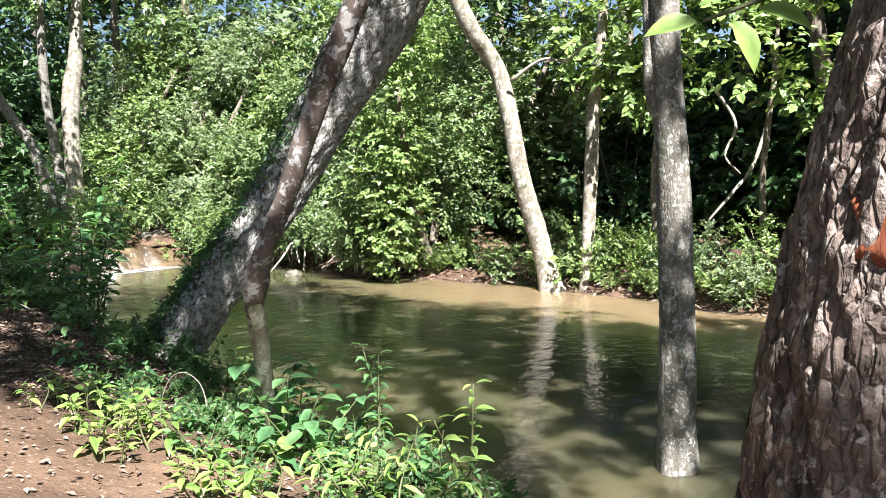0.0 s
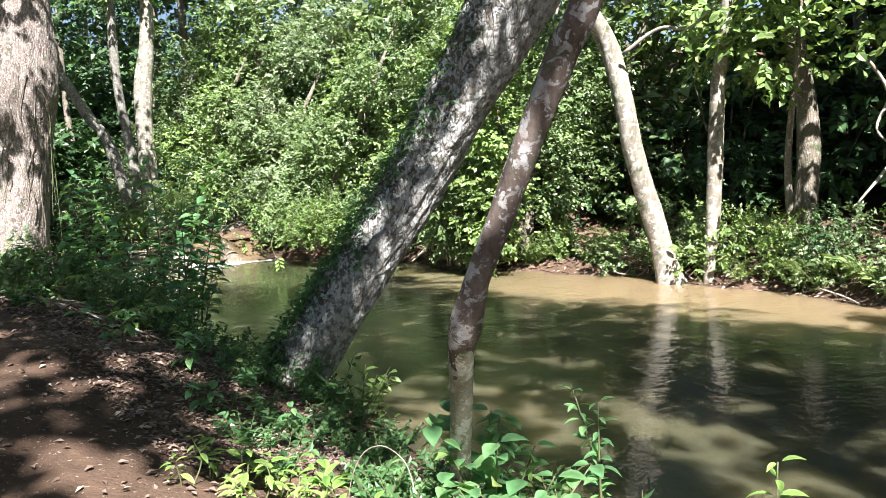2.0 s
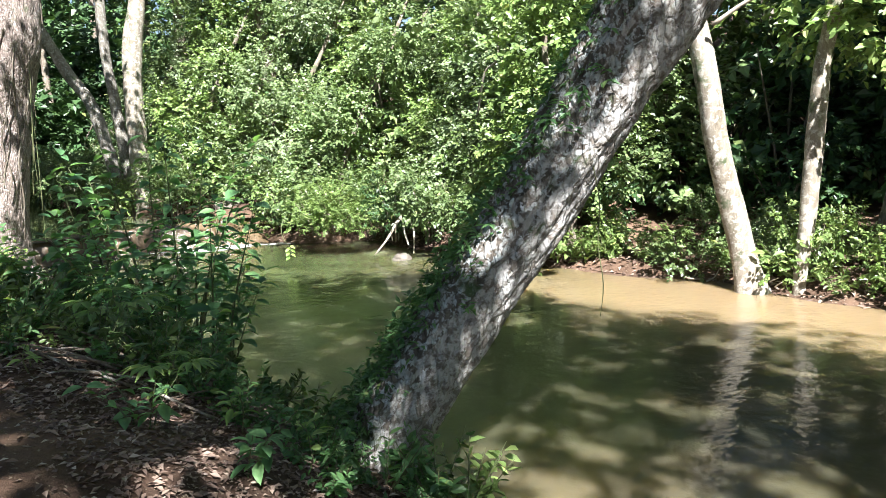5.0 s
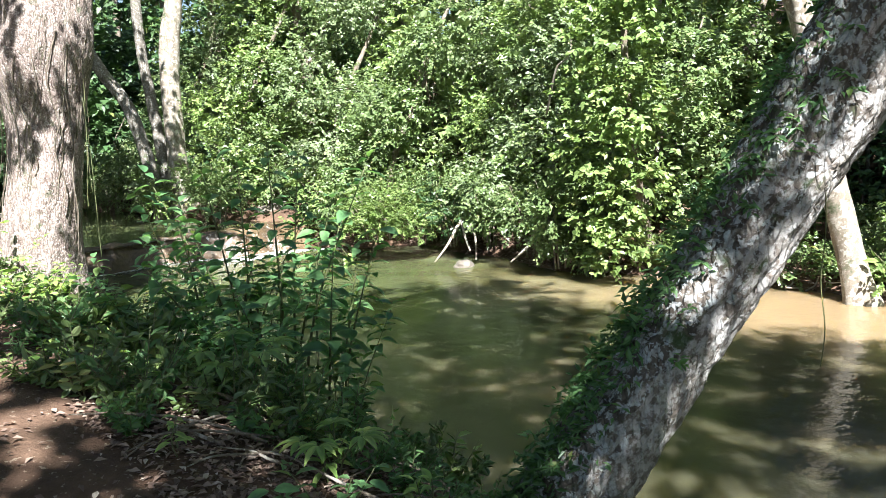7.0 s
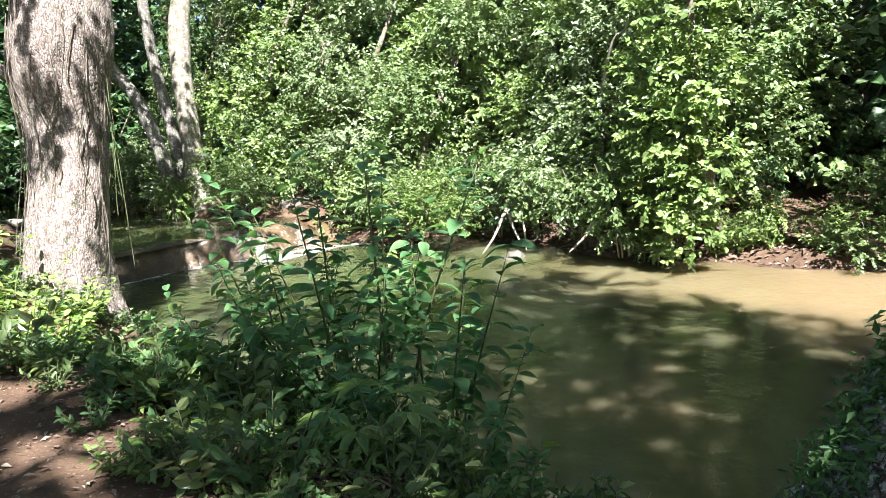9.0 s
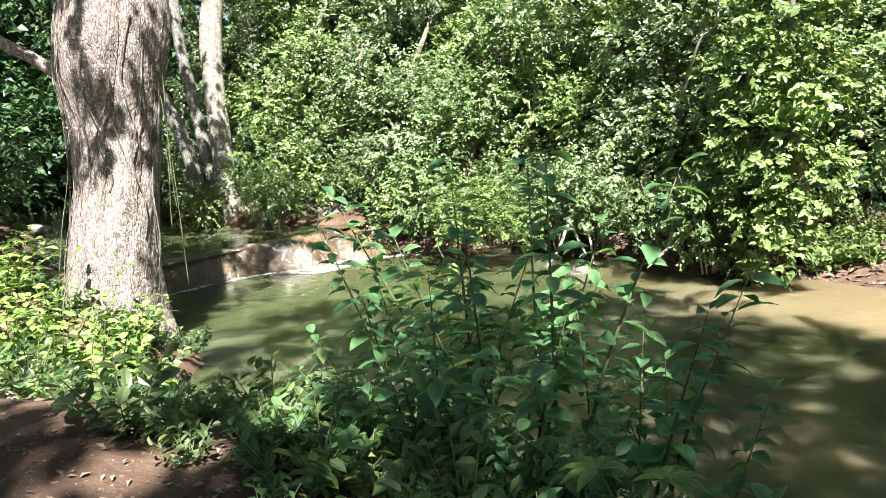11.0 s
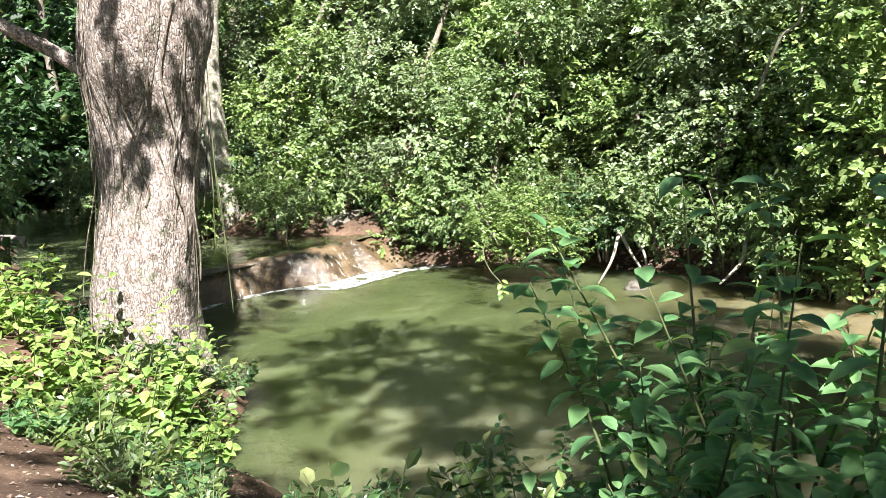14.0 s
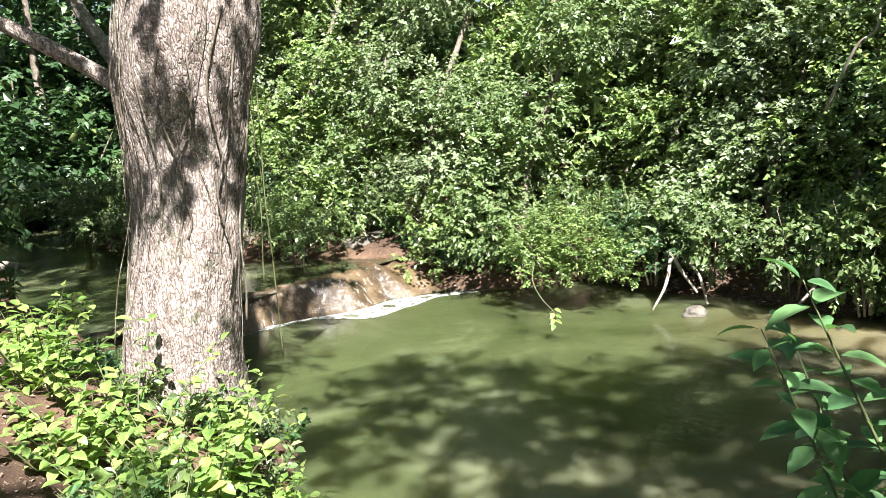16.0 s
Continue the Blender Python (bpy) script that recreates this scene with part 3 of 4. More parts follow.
# Unseen crown lobes are placed to shade the upper trunk and the weir.
tree("big_tree", "broad old tree with pale scaly bark and dangling vines",
     [(-9.36, 13.86, 0.0, .57), (-9.33, 13.84, 0.8, .53), (-9.22, 13.82, 1.5, .49), (-9.07, 13.84, 2.27, .46), (-8.99, 13.92, 3.0, .49), (-8.92, 13.9, 3.6, .58), (-8.75, 13.87, 4.3, .58), (-8.5, 13.8, 6, .34), (-8.3, 13.8, 9, .12)],
     BARK_BIG, [(-8.3, 13.8, 9, 2.2, 2.2, 1.3), (-10.2, 13.2, 8.2, 1.8, 1.8, 1.2)] + over(8.6, 1.5, (13.8, 4.6), (14.6, 3.2)) + [(*P(12.3, 1.2, 9.2), 1.3, 1.3, .7)], 820, LEAF_BANK, 7, seg=130, rough=0.16, flare=0.3, plates=0.005, rows=30,
     limbs=[[(-9.2, 13.8, 3.3, .10), (-9.6, 13.7, 3.65, .07), (-10.1, 13.6, 4.0, .06), (-11, 13.4, 4.6, .04)],
            [(-8.78, 13.72, 2.35, .10), (-8.66, 13.68, 3.2, .12), (-8.55, 13.66, 4.2, .12), (-8.2, 13.4, 6.5, .06)]])
for k, (label, pts) in enumerate((
        ("pale forked tree on the upstream bank", [(-11.0, 23.1, 0.3, .28), (-10.95, 23.05, 2.4, .24), (-10.91, 23.0, 3.87, .24), (-10.81, 23.0, 4.91, .25), (-10.55, 23.0, 6.2, .2), (-10.3, 23.0, 9, .10)]),
        ("leaning grey tree on the upstream bank", [(-11.48, 23.0, 0.3, .22), (-11.52, 23.0, 0.67, .19), (-11.76, 23.0, 2.2, .165), (-12.1, 23.0, 3.46, .16), (-12.7, 22.95, 4.45, .15), (-13.6, 22.8, 6.5, .11), (-14.2, 22.7, 9, .06)]),
        ("thin grey tree on the upstream bank", [(-11.3, 23.3, 0.4, .16), (-11.48, 23.2, 3.0, .14), (-11.6, 23.1, 4.73, .13), (-11.55, 23.0, 6.3, .12), (-11.4, 23.0, 8.5, .06)]))):
    tree("riverside_tree", label, pts, BARK_WHITE if k == 0 else BARK_GREY, [(pts[-1][0], pts[-1][1], pts[-1][2], 1.6, 1.6, 1.0)], 150, LEAF_BANK, 20 + k, seg=14, group="upstream trees")

# unseen trees added behind the footpath, whose crowns shade the near bank
for k, (s, n, h) in enumerate(((-9, -3, 10), (0.2, -4.7, 11), (2.1, -3.2, 10.5), (4.5, -5.2, 11), (8.5, -6, 10), (14, -7, 10), (19, -3.5, 10), (24, -2, 10), (30, -3, 11), (-9.5, 4.0, 10), (-13, 1, 11), (-9, -8, 11), (0, -9, 12), (8, -9, 12), (17, -9, 12))):
    c = P(s, n)
    z = float(ground_z(s, n))
    tree("unseen_shade_tree", "unseen grey tree added behind the footpath for shade",
         [(c.x, c.y, z - .2, .22), (c.x + .1, c.y, z + 2, .18), (c.x, c.y + .2, z + 5, .15), (c.x + .2, c.y + .1, z + h, .06)], BARK_DIM,
         [(c.x + .2, c.y, z + h - .4, 2.6, 2.6, 1.2), (c.x + 1.6, c.y + 1.4, z + h - 1.8, 2.1, 2.1, 1.0), (c.x - 1.5, c.y - .8, z + h - 1.3, 2.0, 2.0, 1.0)], 340 if 0 < s < 1 and n > -5 else 190 if 1 < s < 3 else 300 if s < 10 and n > -5 else 190, LEAF_BANK, 40 + k, size=0.2, seg=10, group="woodland trees")
# another tree outside the view, added to darken the river with its shadow
c = P(-5.6, 4.2)
tree("unseen_shade_tree", "unseen grey tree added to shade the water", [(c.x, c.y, 0.1, .24), (c.x + .1, c.y, 2, .2), (c.x, c.y + .2, 5, .16), (c.x + .2, c.y + .1, 9, .06)], BARK_DIM,
     over(8.8, 1.6, (-6.6, 3.2), (-5.6, 5.8), (-4.4, 5.2), (-7.5, 5.2), (-3.8, 6.4), (-2.9, 6.6)), 1700, LEAF_BANK, 66, size=0.14, seg=12, group="woodland trees")
# three more outside the view, added to shade the weir and upper pool
for k, (s, n, spots) in enumerate(((20, 0.3, ((18.6, 5.4), (20, 4.6), (19.4, 6.4), (20.8, 6.0))), (24, 0.8, ((22.4, 6.0), (23.8, 5.0), (24.6, 6.6))), (28, 1.2, ((26.4, 6.4), (27.8, 5.6), (28.8, 7.2))))):
    c = P(s, n)
    z = float(ground_z(s, n))
    tree("unseen_shade_tree", "unseen grey tree added to shade the upstream water", [(c.x, c.y, z - .2, .24), (c.x + .1, c.y, z + 2, .2), (c.x, c.y + .2, z + 5, .16), (c.x + .2, c.y + .1, z + 9, .06)], BARK_DIM,
         over(9.4, 1.6, *spots), 600, LEAF_BANK, 95 + k, size=0.15, seg=12, group="woodland trees")
# tall trees behind the far bank
for k, (s, n, h) in enumerate(((-8, 13.5, 10), (-4.5, 15, 10), (-2, 13.3, 9), (0.5, 16, 11), (2.5, 13.6, 10), (5, 14.6, 11), (7.2, 13.2, 10), (6, 17.5, 12), (8.5, 19.5, 11), (3, 19, 12), (13, 21, 12), (17, 20, 12), (22, 17, 11), (27, 14, 11), (31, 14, 11), (36, 14, 11), (40, 11, 12), (44, 8, 12), (47, 4, 12), (42, 2, 12), (36, 1, 11), (30, 0.5, 10), (26, 1.2, 9), (50, 10, 14), (54, 2, 16), (56, 14, 16), (58, -6, 16), (50, -4, 14), (44, -7, 14), (38, -5, 13), (33, -8, 13), (60, 8, 18), (48, 16, 15), (8, 26, 13), (3, 25, 13), (-3, 22, 13), (14, 27, 13), (20, 25, 13), (64, 16, 18), (66, 0, 18), (24, 12.5, 12), (28, 11.8, 12), (4, 16.5, 12), (2, 21, 14), (6, 22.5, 14), (33, 12.4, 12), (0, 19, 14), (-4, 18, 13), (-14, 12.5, 10), (-18, 8, 11), (-18, 3, 11), (9.2, 28, 16), (10, 33, 19), (5, 29, 17), (62, 12, 20), (68, 22, 22), (60, 20, 18), (34, -1, 14), (39, -3, 16), (45, 0, 18), (53, 4, 20), (3, 25, 18), (0, 27, 19), (6, 36, 20), (52, 13, 20), (57, 9, 22), (48, 12, 18), (55, 17, 22), (63, 13, 25))):
    c = P(s, n)
    z = float(ground_z(s, n))
    w = max(1.0, h / 11.5)
    tree("forest_tree", "tall forest tree above the far bank",
         [(c.x, c.y, z - .2, .22), (c.x + .15, c.y, z + 2, .17), (c.x - .1, c.y + .2, z + 5, .14), (c.x + .2, c.y + .1, z + h, .06)], BARK_DIM,
         [(c.x + .2, c.y, z + h - 1, 2.6 * w, 2.6 * w, 1.6 * w), (c.x + 1.2, c.y - .8, z + h - 2.5, 2.2 * w, 2.2 * w, 1.5 * w), (c.x - 1.4, c.y + .6, z + h - 2.8, 2.2 * w, 2.2 * w, 1.5 * w), (c.x + .5, c.y + .3, z + h * (.42 if s > 13 or s < -3 else .62), 2.1 * w, 2.1 * w, 1.7 * w)], 340, LEAF_BANK if 12.5 < s < 25 and n > 9 else LEAF_SHADED, 70 + k, size=0.2 * w, seg=10, group="forest trees")


# young trees with sunlit leaves hanging over the far shore
for k, (x, y, lobes) in enumerate(((5.0, 12.0, ((4.6, 11.4, 3.6, .8, .7, .5), (5.6, 11.2, 3.2, .8, .7, .5), (4.0, 11.8, 4.4, .8, .8, .6), (5.2, 11.6, 4.9, 1.0, .9, .6))),
                                   (3.6, 13.0, ((3.2, 12.6, 3.5, .7, .6, .45), (2.9, 12.5, 4.3, .7, .7, .5), (3.9, 12.4, 4.6, .8, .7, .5))),
                                   (7.0, 10.4, ((6.4, 10.0, 2.6, .8, .8, .6), (7.2, 9.8, 3.4, .9, .9, .6), (6.2, 10.6, 4.0, .8, .8, .6))))):
    tree("young_tree", "young slender tree with sunlit leaves over the far shore", [(x, y, gz(x, y) - .1, .06), (x - .1, y - .1, 1.8, .05), (x, y - .3, 3.4, .04), (x + .1, y - .3, 5, .015)], BARK_DIM, lobes, 150, LEAF_FRESH, 130 + k, size=0.11, seg=8, group="young trees", ovate=True)


# climber-clad trees whose leafy masses hang over the sunlit bank, with dark gaps between them
g = np.random.default_rng(5)
for k, (s, off, h) in enumerate(((11.9, .9, 4.6), (13.0, 1.6, 6.2), (14.1, 1.0, 4.4), (14.9, 2.3, 7.0), (16.0, 1.2, 5.4), (17.2, 2.0, 6.6), (18.2, 1.1, 4.8), (19.3, 2.4, 7.0), (20.6, 1.6, 6.0), (22.0, 1.4, 6.4), (23.8, 1.6, 7.4), (25.8, 1.5, 7.6), (28, 1.6, 8), (13.9, 3.6, 8.0), (16.6, 4.0, 8.4), (19.2, 4.6, 8.6), (11.9, 3.4, 7.4), (22.5, 4.2, 9.0), (26, 4.4, 9.5), (30.5, 3.5, 9.5))):
    n = float(far_shore(s)) + off
    c = P(s, n)
    z = float(ground_z(s, n))
    lobes = []
    for q in range(9):
        f = (q + g.uniform(0.1, 0.9)) / 9
        along, out = g.uniform(-1.05, 1.05), g.uniform(0.15, 1.15) * (1.1 - 0.5 * f)
        size = g.uniform(0.45, 0.98)
        q2 = P(s + along, n - out + 0.42 * f * h)
        lobes.append((q2.x, q2.y, z + 0.55 + f * (h - 0.8), size, size, size * g.uniform(.5, .8)))
    tree("climber_clad_tree", "tree smothered in sunlit green climbers above the water", [(*P(s + w, n + 0.42 * f * h - 0.35 * math.sin(3.14 * f), z + f * h * 0.88 - 0.15), r) for f, w, r in ((0, 0, .10), (.35, .1, .08), (.7, -.12, .05), (1, 0, .015))], BARK_DIM,
         lobes, 1300 if off < 3 else 640, (LEAF_BANK, LEAF_FRESH, LEAF_PALE)[k % 3] if off < 3 else (LEAF_BANK, LEAF_SHADED)[k % 2], 160 + k, size=0.065 if off < 3 else 0.1, reach=0.28, per=7 if off < 3 else 9, ovate=off < 3, seg=8, group="climber-clad trees")


tree("climber_clad_tree", "tree hung with bright climbers that trail to the water", [(*P(11.5, 11.0, 0.2), .11), (*P(11.45, 10.6, 1.6), .09), (*P(11.4, 10.3, 3.2), .06), (*P(11.3, 10.2, 4.9), .02)], BARK_DIM,
     [(*P(s, n, z), r, r, r * 0.8) for s, n, z, r in ((11.35, 9.9, .6, .42), (11.7, 9.95, 1.2, .5), (11.1, 10.0, 1.5, .48), (11.5, 9.8, 2.1, .55), (11.05, 9.9, 2.7, .5), (11.75, 10.0, 2.9, .55), (11.3, 9.9, 3.6, .6), (11.0, 10.1, 4.4, .5), (11.7, 10.2, 4.3, .5), (11.2, 10.3, 5.0, .4))],
     1100, LEAF_FRESH, 190, size=0.074, seg=8, reach=0.26, per=7, ovate=True, group="climber-clad trees")


# ---------------------------------------------------------------- bushes
def bush(seed, mat, clusters=170, size=0.125, flat=1.0):
    """A rounded bush about 2 m across, leafy to the ground, with its stems."""
    rng = np.random.default_rng(seed)
    t = tagged(new("bush"), "dense leafy green bush on the river bank", "bush", "bank bushes")
    lobes = [(0, 0, 0.6 * flat, 0.55, 0.55, 0.5 * flat)]
    for _ in range(8):
        a, r = rng.uniform(0, 6.283), rng.uniform(0.45, 0.85)
        k = rng.uniform(0.24, 0.42)
        lobes.append((r * math.cos(a), r * math.sin(a), rng.uniform(0.2, 1.45) * flat, k, k, k * 0.8))
    part_mesh("foliage", crown_leaves("foliage", seed, lobes, clusters, 9, 0.30, size, mat), t)
    runs = []
    for _ in range(4):
        a = rng.uniform(0, 6.283)
        r = rng.uniform(0.4, 0.8)
        runs.append([(0.1 * math.cos(a), 0.1 * math.sin(a), -0.25, .022), (0.4 * r * math.cos(a), 0.4 * r * math.sin(a), 0.5, .016), (r * math.cos(a), r * math.sin(a), 1.2 * flat, .006)])
    part_mesh("woody_base", tubes("woody_base", runs, BARK_DIM, 5, 3), t)
    return t


rng = np.random.default_rng(11)
KINDS = [bush(101, LEAF_BANK, 230, .095), bush(102, LEAF_PALE, 240, .09), bush(103, LEAF_FRESH, 230, .095), bush(104, LEAF_SHADED, 210, .105), bush(105, LEAF_BANK, 220, .11), bush(106, LEAF_SHADED, 220, .10),
         bush(107, LEAF_BANK, 130, .145), bush(108, LEAF_SHADED, 130, .145), bush(109, LEAF_PALE, 130, .15)]
used = set()


def put_bush(kind, x, y, z, sx, sz, turn):
    m = pose(x, y, z, rng.uniform(-8, 8), rng.uniform(-8, 8), turn)
    if kind in used:
        ob = copy_thing(KINDS[kind], m)
    else:
        ob = KINDS[kind]
        used.add(kind)
        ob.matrix_basis = m
    ob.scale = (sx, sx, sz)
    return ob


# rows of bushes up the far bank; the first row hangs over the water
for row, (off, gap, scale) in enumerate(((-0.2, 0.95, 0.8), (0.9, 1.05, 1.05), (2.3, 1.25, 1.3), (3.6, 1.5, 1.5), (5.2, 1.9, 1.8), (7.4, 2.3, 2.1), (10, 2.8, 2.3))):
    s = -14.0
    while s < 34:
        s += gap * rng.uniform(0.75, 1.25)
        n = float(far_shore(s)) + off + rng.uniform(-0.3, 0.3)
        open_wood = s < 11.2
        if open_wood and rng.random() < (0.1, 0.5, 0.7, 0.55, 0.3, 0.15, 0.1)[row]:
            continue
        if not open_wood and row in (1, 2, 3) and math.sin(2.2 * s + 0.4 * row) > 0.25:
            continue
        if 18.6 < s < 21.5 and row == 0:
            continue
        k = scale * rng.uniform(0.8, 1.25) * ((0.66, 0.5, 0.5, 0.6, 1.0, 1.0, 1.1)[row] if open_wood else 1.0)
        lift = 0.38 if row == 0 and not open_wood else -0.12
        if open_wood and row == 0:
            n += 0.5
        c = P(s, n, max(float(ground_z(s, n)), 0.0) + lift)
        kind = int(rng.choice(6, p=(0.28, 0.22, 0.20, 0.06, 0.18, 0.06) if not open_wood else (0.2, 0.18, 0.2, 0.14, 0.14, 0.14)))
        # back rows take the kind with shade in its leaf colour, so gaps read dark
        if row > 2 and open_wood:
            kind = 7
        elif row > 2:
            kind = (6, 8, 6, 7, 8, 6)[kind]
        put_bush(kind, c.x, c.y, c.z, k, k * rng.uniform(0.9, 1.25), rng.uniform(0, 360))
for x, y, z, k in ((-7.2, 22.5, .5, 1.0), (-8.6, 22.9, .7, 1.0), (-6.3, 21.7, .25, .85), (-9.7, 23.2, .8, .9), (-7.9, 23.6, 1.0, 1.3), (-1.5, 16.2, .1, .7), (-1.35, 15.6, .0, .45)):
    put_bush(int(rng.choice((0, 1, 2))), x, y, z, k, k, rng.uniform(0, 360))
for s, n in ((-2, 24), (1.5, 25.5), (5, 24), (8.5, 25), (12, 25.5)):
    c = P(s, n, float(ground_z(s, n)) - 0.3)
    put_bush(7, c.x, c.y, c.z, 4.2, 4.8, rng.uniform(0, 360))
for x, y, z, k in ((-8.9, 22.5, .5, .6), (-7.7, 21.9, .45, .5), (-7.0, 21.2, .3, .5), (-6.4, 20.6, .3, .5)):
    put_bush(int(rng.choice((3, 5))), x, y, z, k, k, rng.uniform(0, 360))
for x, y, z, k in ((-5.2, 17.9, .5, .62), (-4.75, 17.7, .55, .6), (-5.3, 18.5, .7, .6), (-4.3, 17.8, .5, .55), (-4.8, 18.2, .9, .6)):
    put_bush(2, x, y, z, k, k * .72, rng.uniform(0, 360))
# and along the banks above the weir and behind the footpath
for s0, s1, n0, n1, count, lo, hi in ((21, 46, 1.2, 3.6, 26, 1.0, 1.7), (36, 52, 3.0, 15, 34, 1.8, 3.0), (26, 60, -26, 0, 34, 2.2, 3.6), (21, 34, -4, 1, 14, 1.0, 1.6), (42, 62, -8, 20, 28, 3.6, 5.0), (-12, 18, -7, -3.5, 22, 0.8, 1.4), (-16, -9, 3, 11, 8, 1.0, 1.6)):
    for _ in range(count):
        s, n = rng.uniform(s0, s1), rng.uniform(n0, n1)
        if n1 < 6 and n0 > 0:
            n = float(near_shore(s)) - rng.uniform(1.4, 3.2)
        z = float(ground_z(s, n))
        if z < UPPER + 0.05 and s > 20 and s < 34:
            continue
        c, k = P(s, n, max(z, 0.4)), rng.uniform(lo, hi)
        # far groups use the shade-coloured kind as well
        put_bush(int(rng.choice((0, 3, 5, 5))) if s0 == 21 else 7 if s0 in (26, 36, 42) else 6 + int(rng.choice(3)), c.x, c.y, c.z, k, k * rng.uniform(0.9, 1.2), rng.uniform(0, 360))


# ---------------------------------------------------------------- plants of the near bank
LEAF_MESHES = {}
rng = np.random.default_rng(23)


def one_leaf(parent, at, along, up, length, width, mat):
    """A single leaf under its stem; all leaves of a material share one mesh."""
    if mat.name not in LEAF_MESHES:
        LEAF_MESHES[mat.name] = mesh_from("leaf", LEAF9, LEAF9_F, mat, True)
    x = Vector(along).normalized()
    y = Vector(up).cross(x).normalized()
    z = x.cross(y)
    ob = new("leaf", LEAF_MESHES[mat.name])
    ob.parent = parent
    m = Matrix((x, y, z)).transposed().to_4x4()
    m.translation = Vector(at) + x * 0.012
    ob.matrix_basis = m @ Matrix.Diagonal((length, width, length, 1))
    return ob


def herb(name, label, seed, stems, height, spread, leaf, slim, mat, group=""):
    """A low plant whose leaves are too small to pick apart."""
    g = np.random.default_rng(seed)
    t = tagged(new(name), label, "plant", group)
    a = g.uniform(0, 6.283, stems)
    d = np.stack([np.cos(a) * spread, np.sin(a) * spread, height * g.uniform(0.7, 1.1, stems) * 1.6], -1)
    o = np.stack([np.cos(a), np.sin(a), 0 * a], -1) * 0.04
    part_mesh("root_crown", tubes("root_crown", [[(*o[k], .005), (*(o[k] + d[k] * 0.5), .004), (*(o[k] + d[k]), .002)] for k in range(stems)], STEM, 4, 2), t)
    foliage = part_mesh("foliage", leaves("foliage", *sprays(g, o, d, 9, np.linalg.norm(d, axis=1), leaf, slim, 0.15), mat, True), t)
    tagged(foliage, kind="stuff")
    return t


def plant(name, label, seed, stems, height, spread, leaf, slim, mat, first=0.25, per=9, category="plant", group="", lean=0.35):
    """Upright stalks, each with its own leaves set alternately from a share `first` of its height upwards."""
    g = np.random.default_rng(seed)
    t = tagged(new(name), label, category, group)
    for k in range(stems):
        a, r = g.uniform(0, 6.283), spread * math.sqrt(g.uniform(0, 1)) * 0.5
        h = height * g.uniform(0.6, 1.05)
        x, y = r * math.cos(a) * 0.5, r * math.sin(a) * 0.5
        ex, ey = r * math.cos(a) * 2 + g.normal() * lean * 0.2 * h, r * math.sin(a) * 2 + g.normal() * lean * 0.2 * h
        pts = np.array([(x, y, -0.08, 0.006 + 0.004 * h), ((x * 2 + ex) / 3 + g.normal() * .03, (y * 2 + ey) / 3 + g.normal() * .03, h * 0.45, 0.004 + 0.003 * h), (ex, ey, h, 0.0025)])
        v, f = tube(pts, 6, 5)
        st = part_mesh("stem", mesh_from("stem", v, f, STEM, True), t)
        run = spline(pts, 12)
        n = per
        f = np.linspace(first, 1.0, n) ** 0.85
        idx = np.clip(f * (len(run) - 1), 0, len(run) - 1).astype(int)
        at = np.repeat(run[idx, :3], 2, axis=0)
        turn = np.repeat(np.arange(n) * 1.9 + g.uniform(0, 6), 2) + np.tile((0, math.pi), n) + g.normal(size=2 * n) * 0.35
        tilt = g.uniform(-0.7, 0.25, 2 * n) + np.repeat(f, 2) * 0.3
        along = np.stack([np.cos(turn), np.sin(turn), tilt], -1)
        up = np.stack([-np.cos(turn) * tilt, -np.sin(turn) * tilt, np.ones(2 * n)], -1) + g.normal(size=(2 * n, 3)) * 0.25
        ln = leaf * g.uniform(0.6, 1.2, 2 * n) * np.repeat(1.1 - 0.35 * f, 2)
        for q in range(2 * n):
            one_leaf(st, at[q], along[q], up[q], ln[q], ln[q] * slim, mat)
    return t


def stand(ob, x, y, turn=0.0, k=1.0, sink=0.0):
    ob.matrix_basis = pose(x, y, gz(x, y) - sink, 0, 0, turn)
    ob.scale = (k, k, k)
    return ob


# the tall leafy shrubs at the edge of the pool
TALL = [plant("tall_shrub", "tall dark-green leafy shrub on the bank", 200 + k, 6, h, 1.05, .22, .52, ONE_SHRUB, .45, 13, category="shrub", group="bank shrubs") for k, h in enumerate((2.4, 1.95, 1.4))]
spots = ((9.9, 3.0, 1.0, 0), (10.45, 2.75, .85, 1), (9.4, 3.0, .9, 1), (10.8, 3.15, .75, 1), (8.9, 2.85, .7, 2), (9.7, 1.95, .5, 2), (10.3, 3.1, 1.0, 0), (9.3, 2.4, .5, 2), (11.0, 2.35, .4, 2))
first = set()
for s, n, k, kind in spots:
    c = P(s - 0.22, n + 0.2)
    m = pose(c.x, c.y, gz(c.x, c.y), 0, 0, rng.uniform(0, 360))
    ob = copy_thing(TALL[kind], m) if kind in first else TALL[kind]
    first.add(kind)
    ob.matrix_basis = m
    ob.scale = (k, k, k)

# sunlit yellow-green shrubs at the foot of the big tree
BRIGHT = [plant("bright_shrub", "sunlit yellow-green leafy shrub near the big tree", 230 + k, 9, .85, .9, .17, .58, ONE_FRESH, .2, 8, category="shrub", group="sunlit shrubs") for k in range(2)]
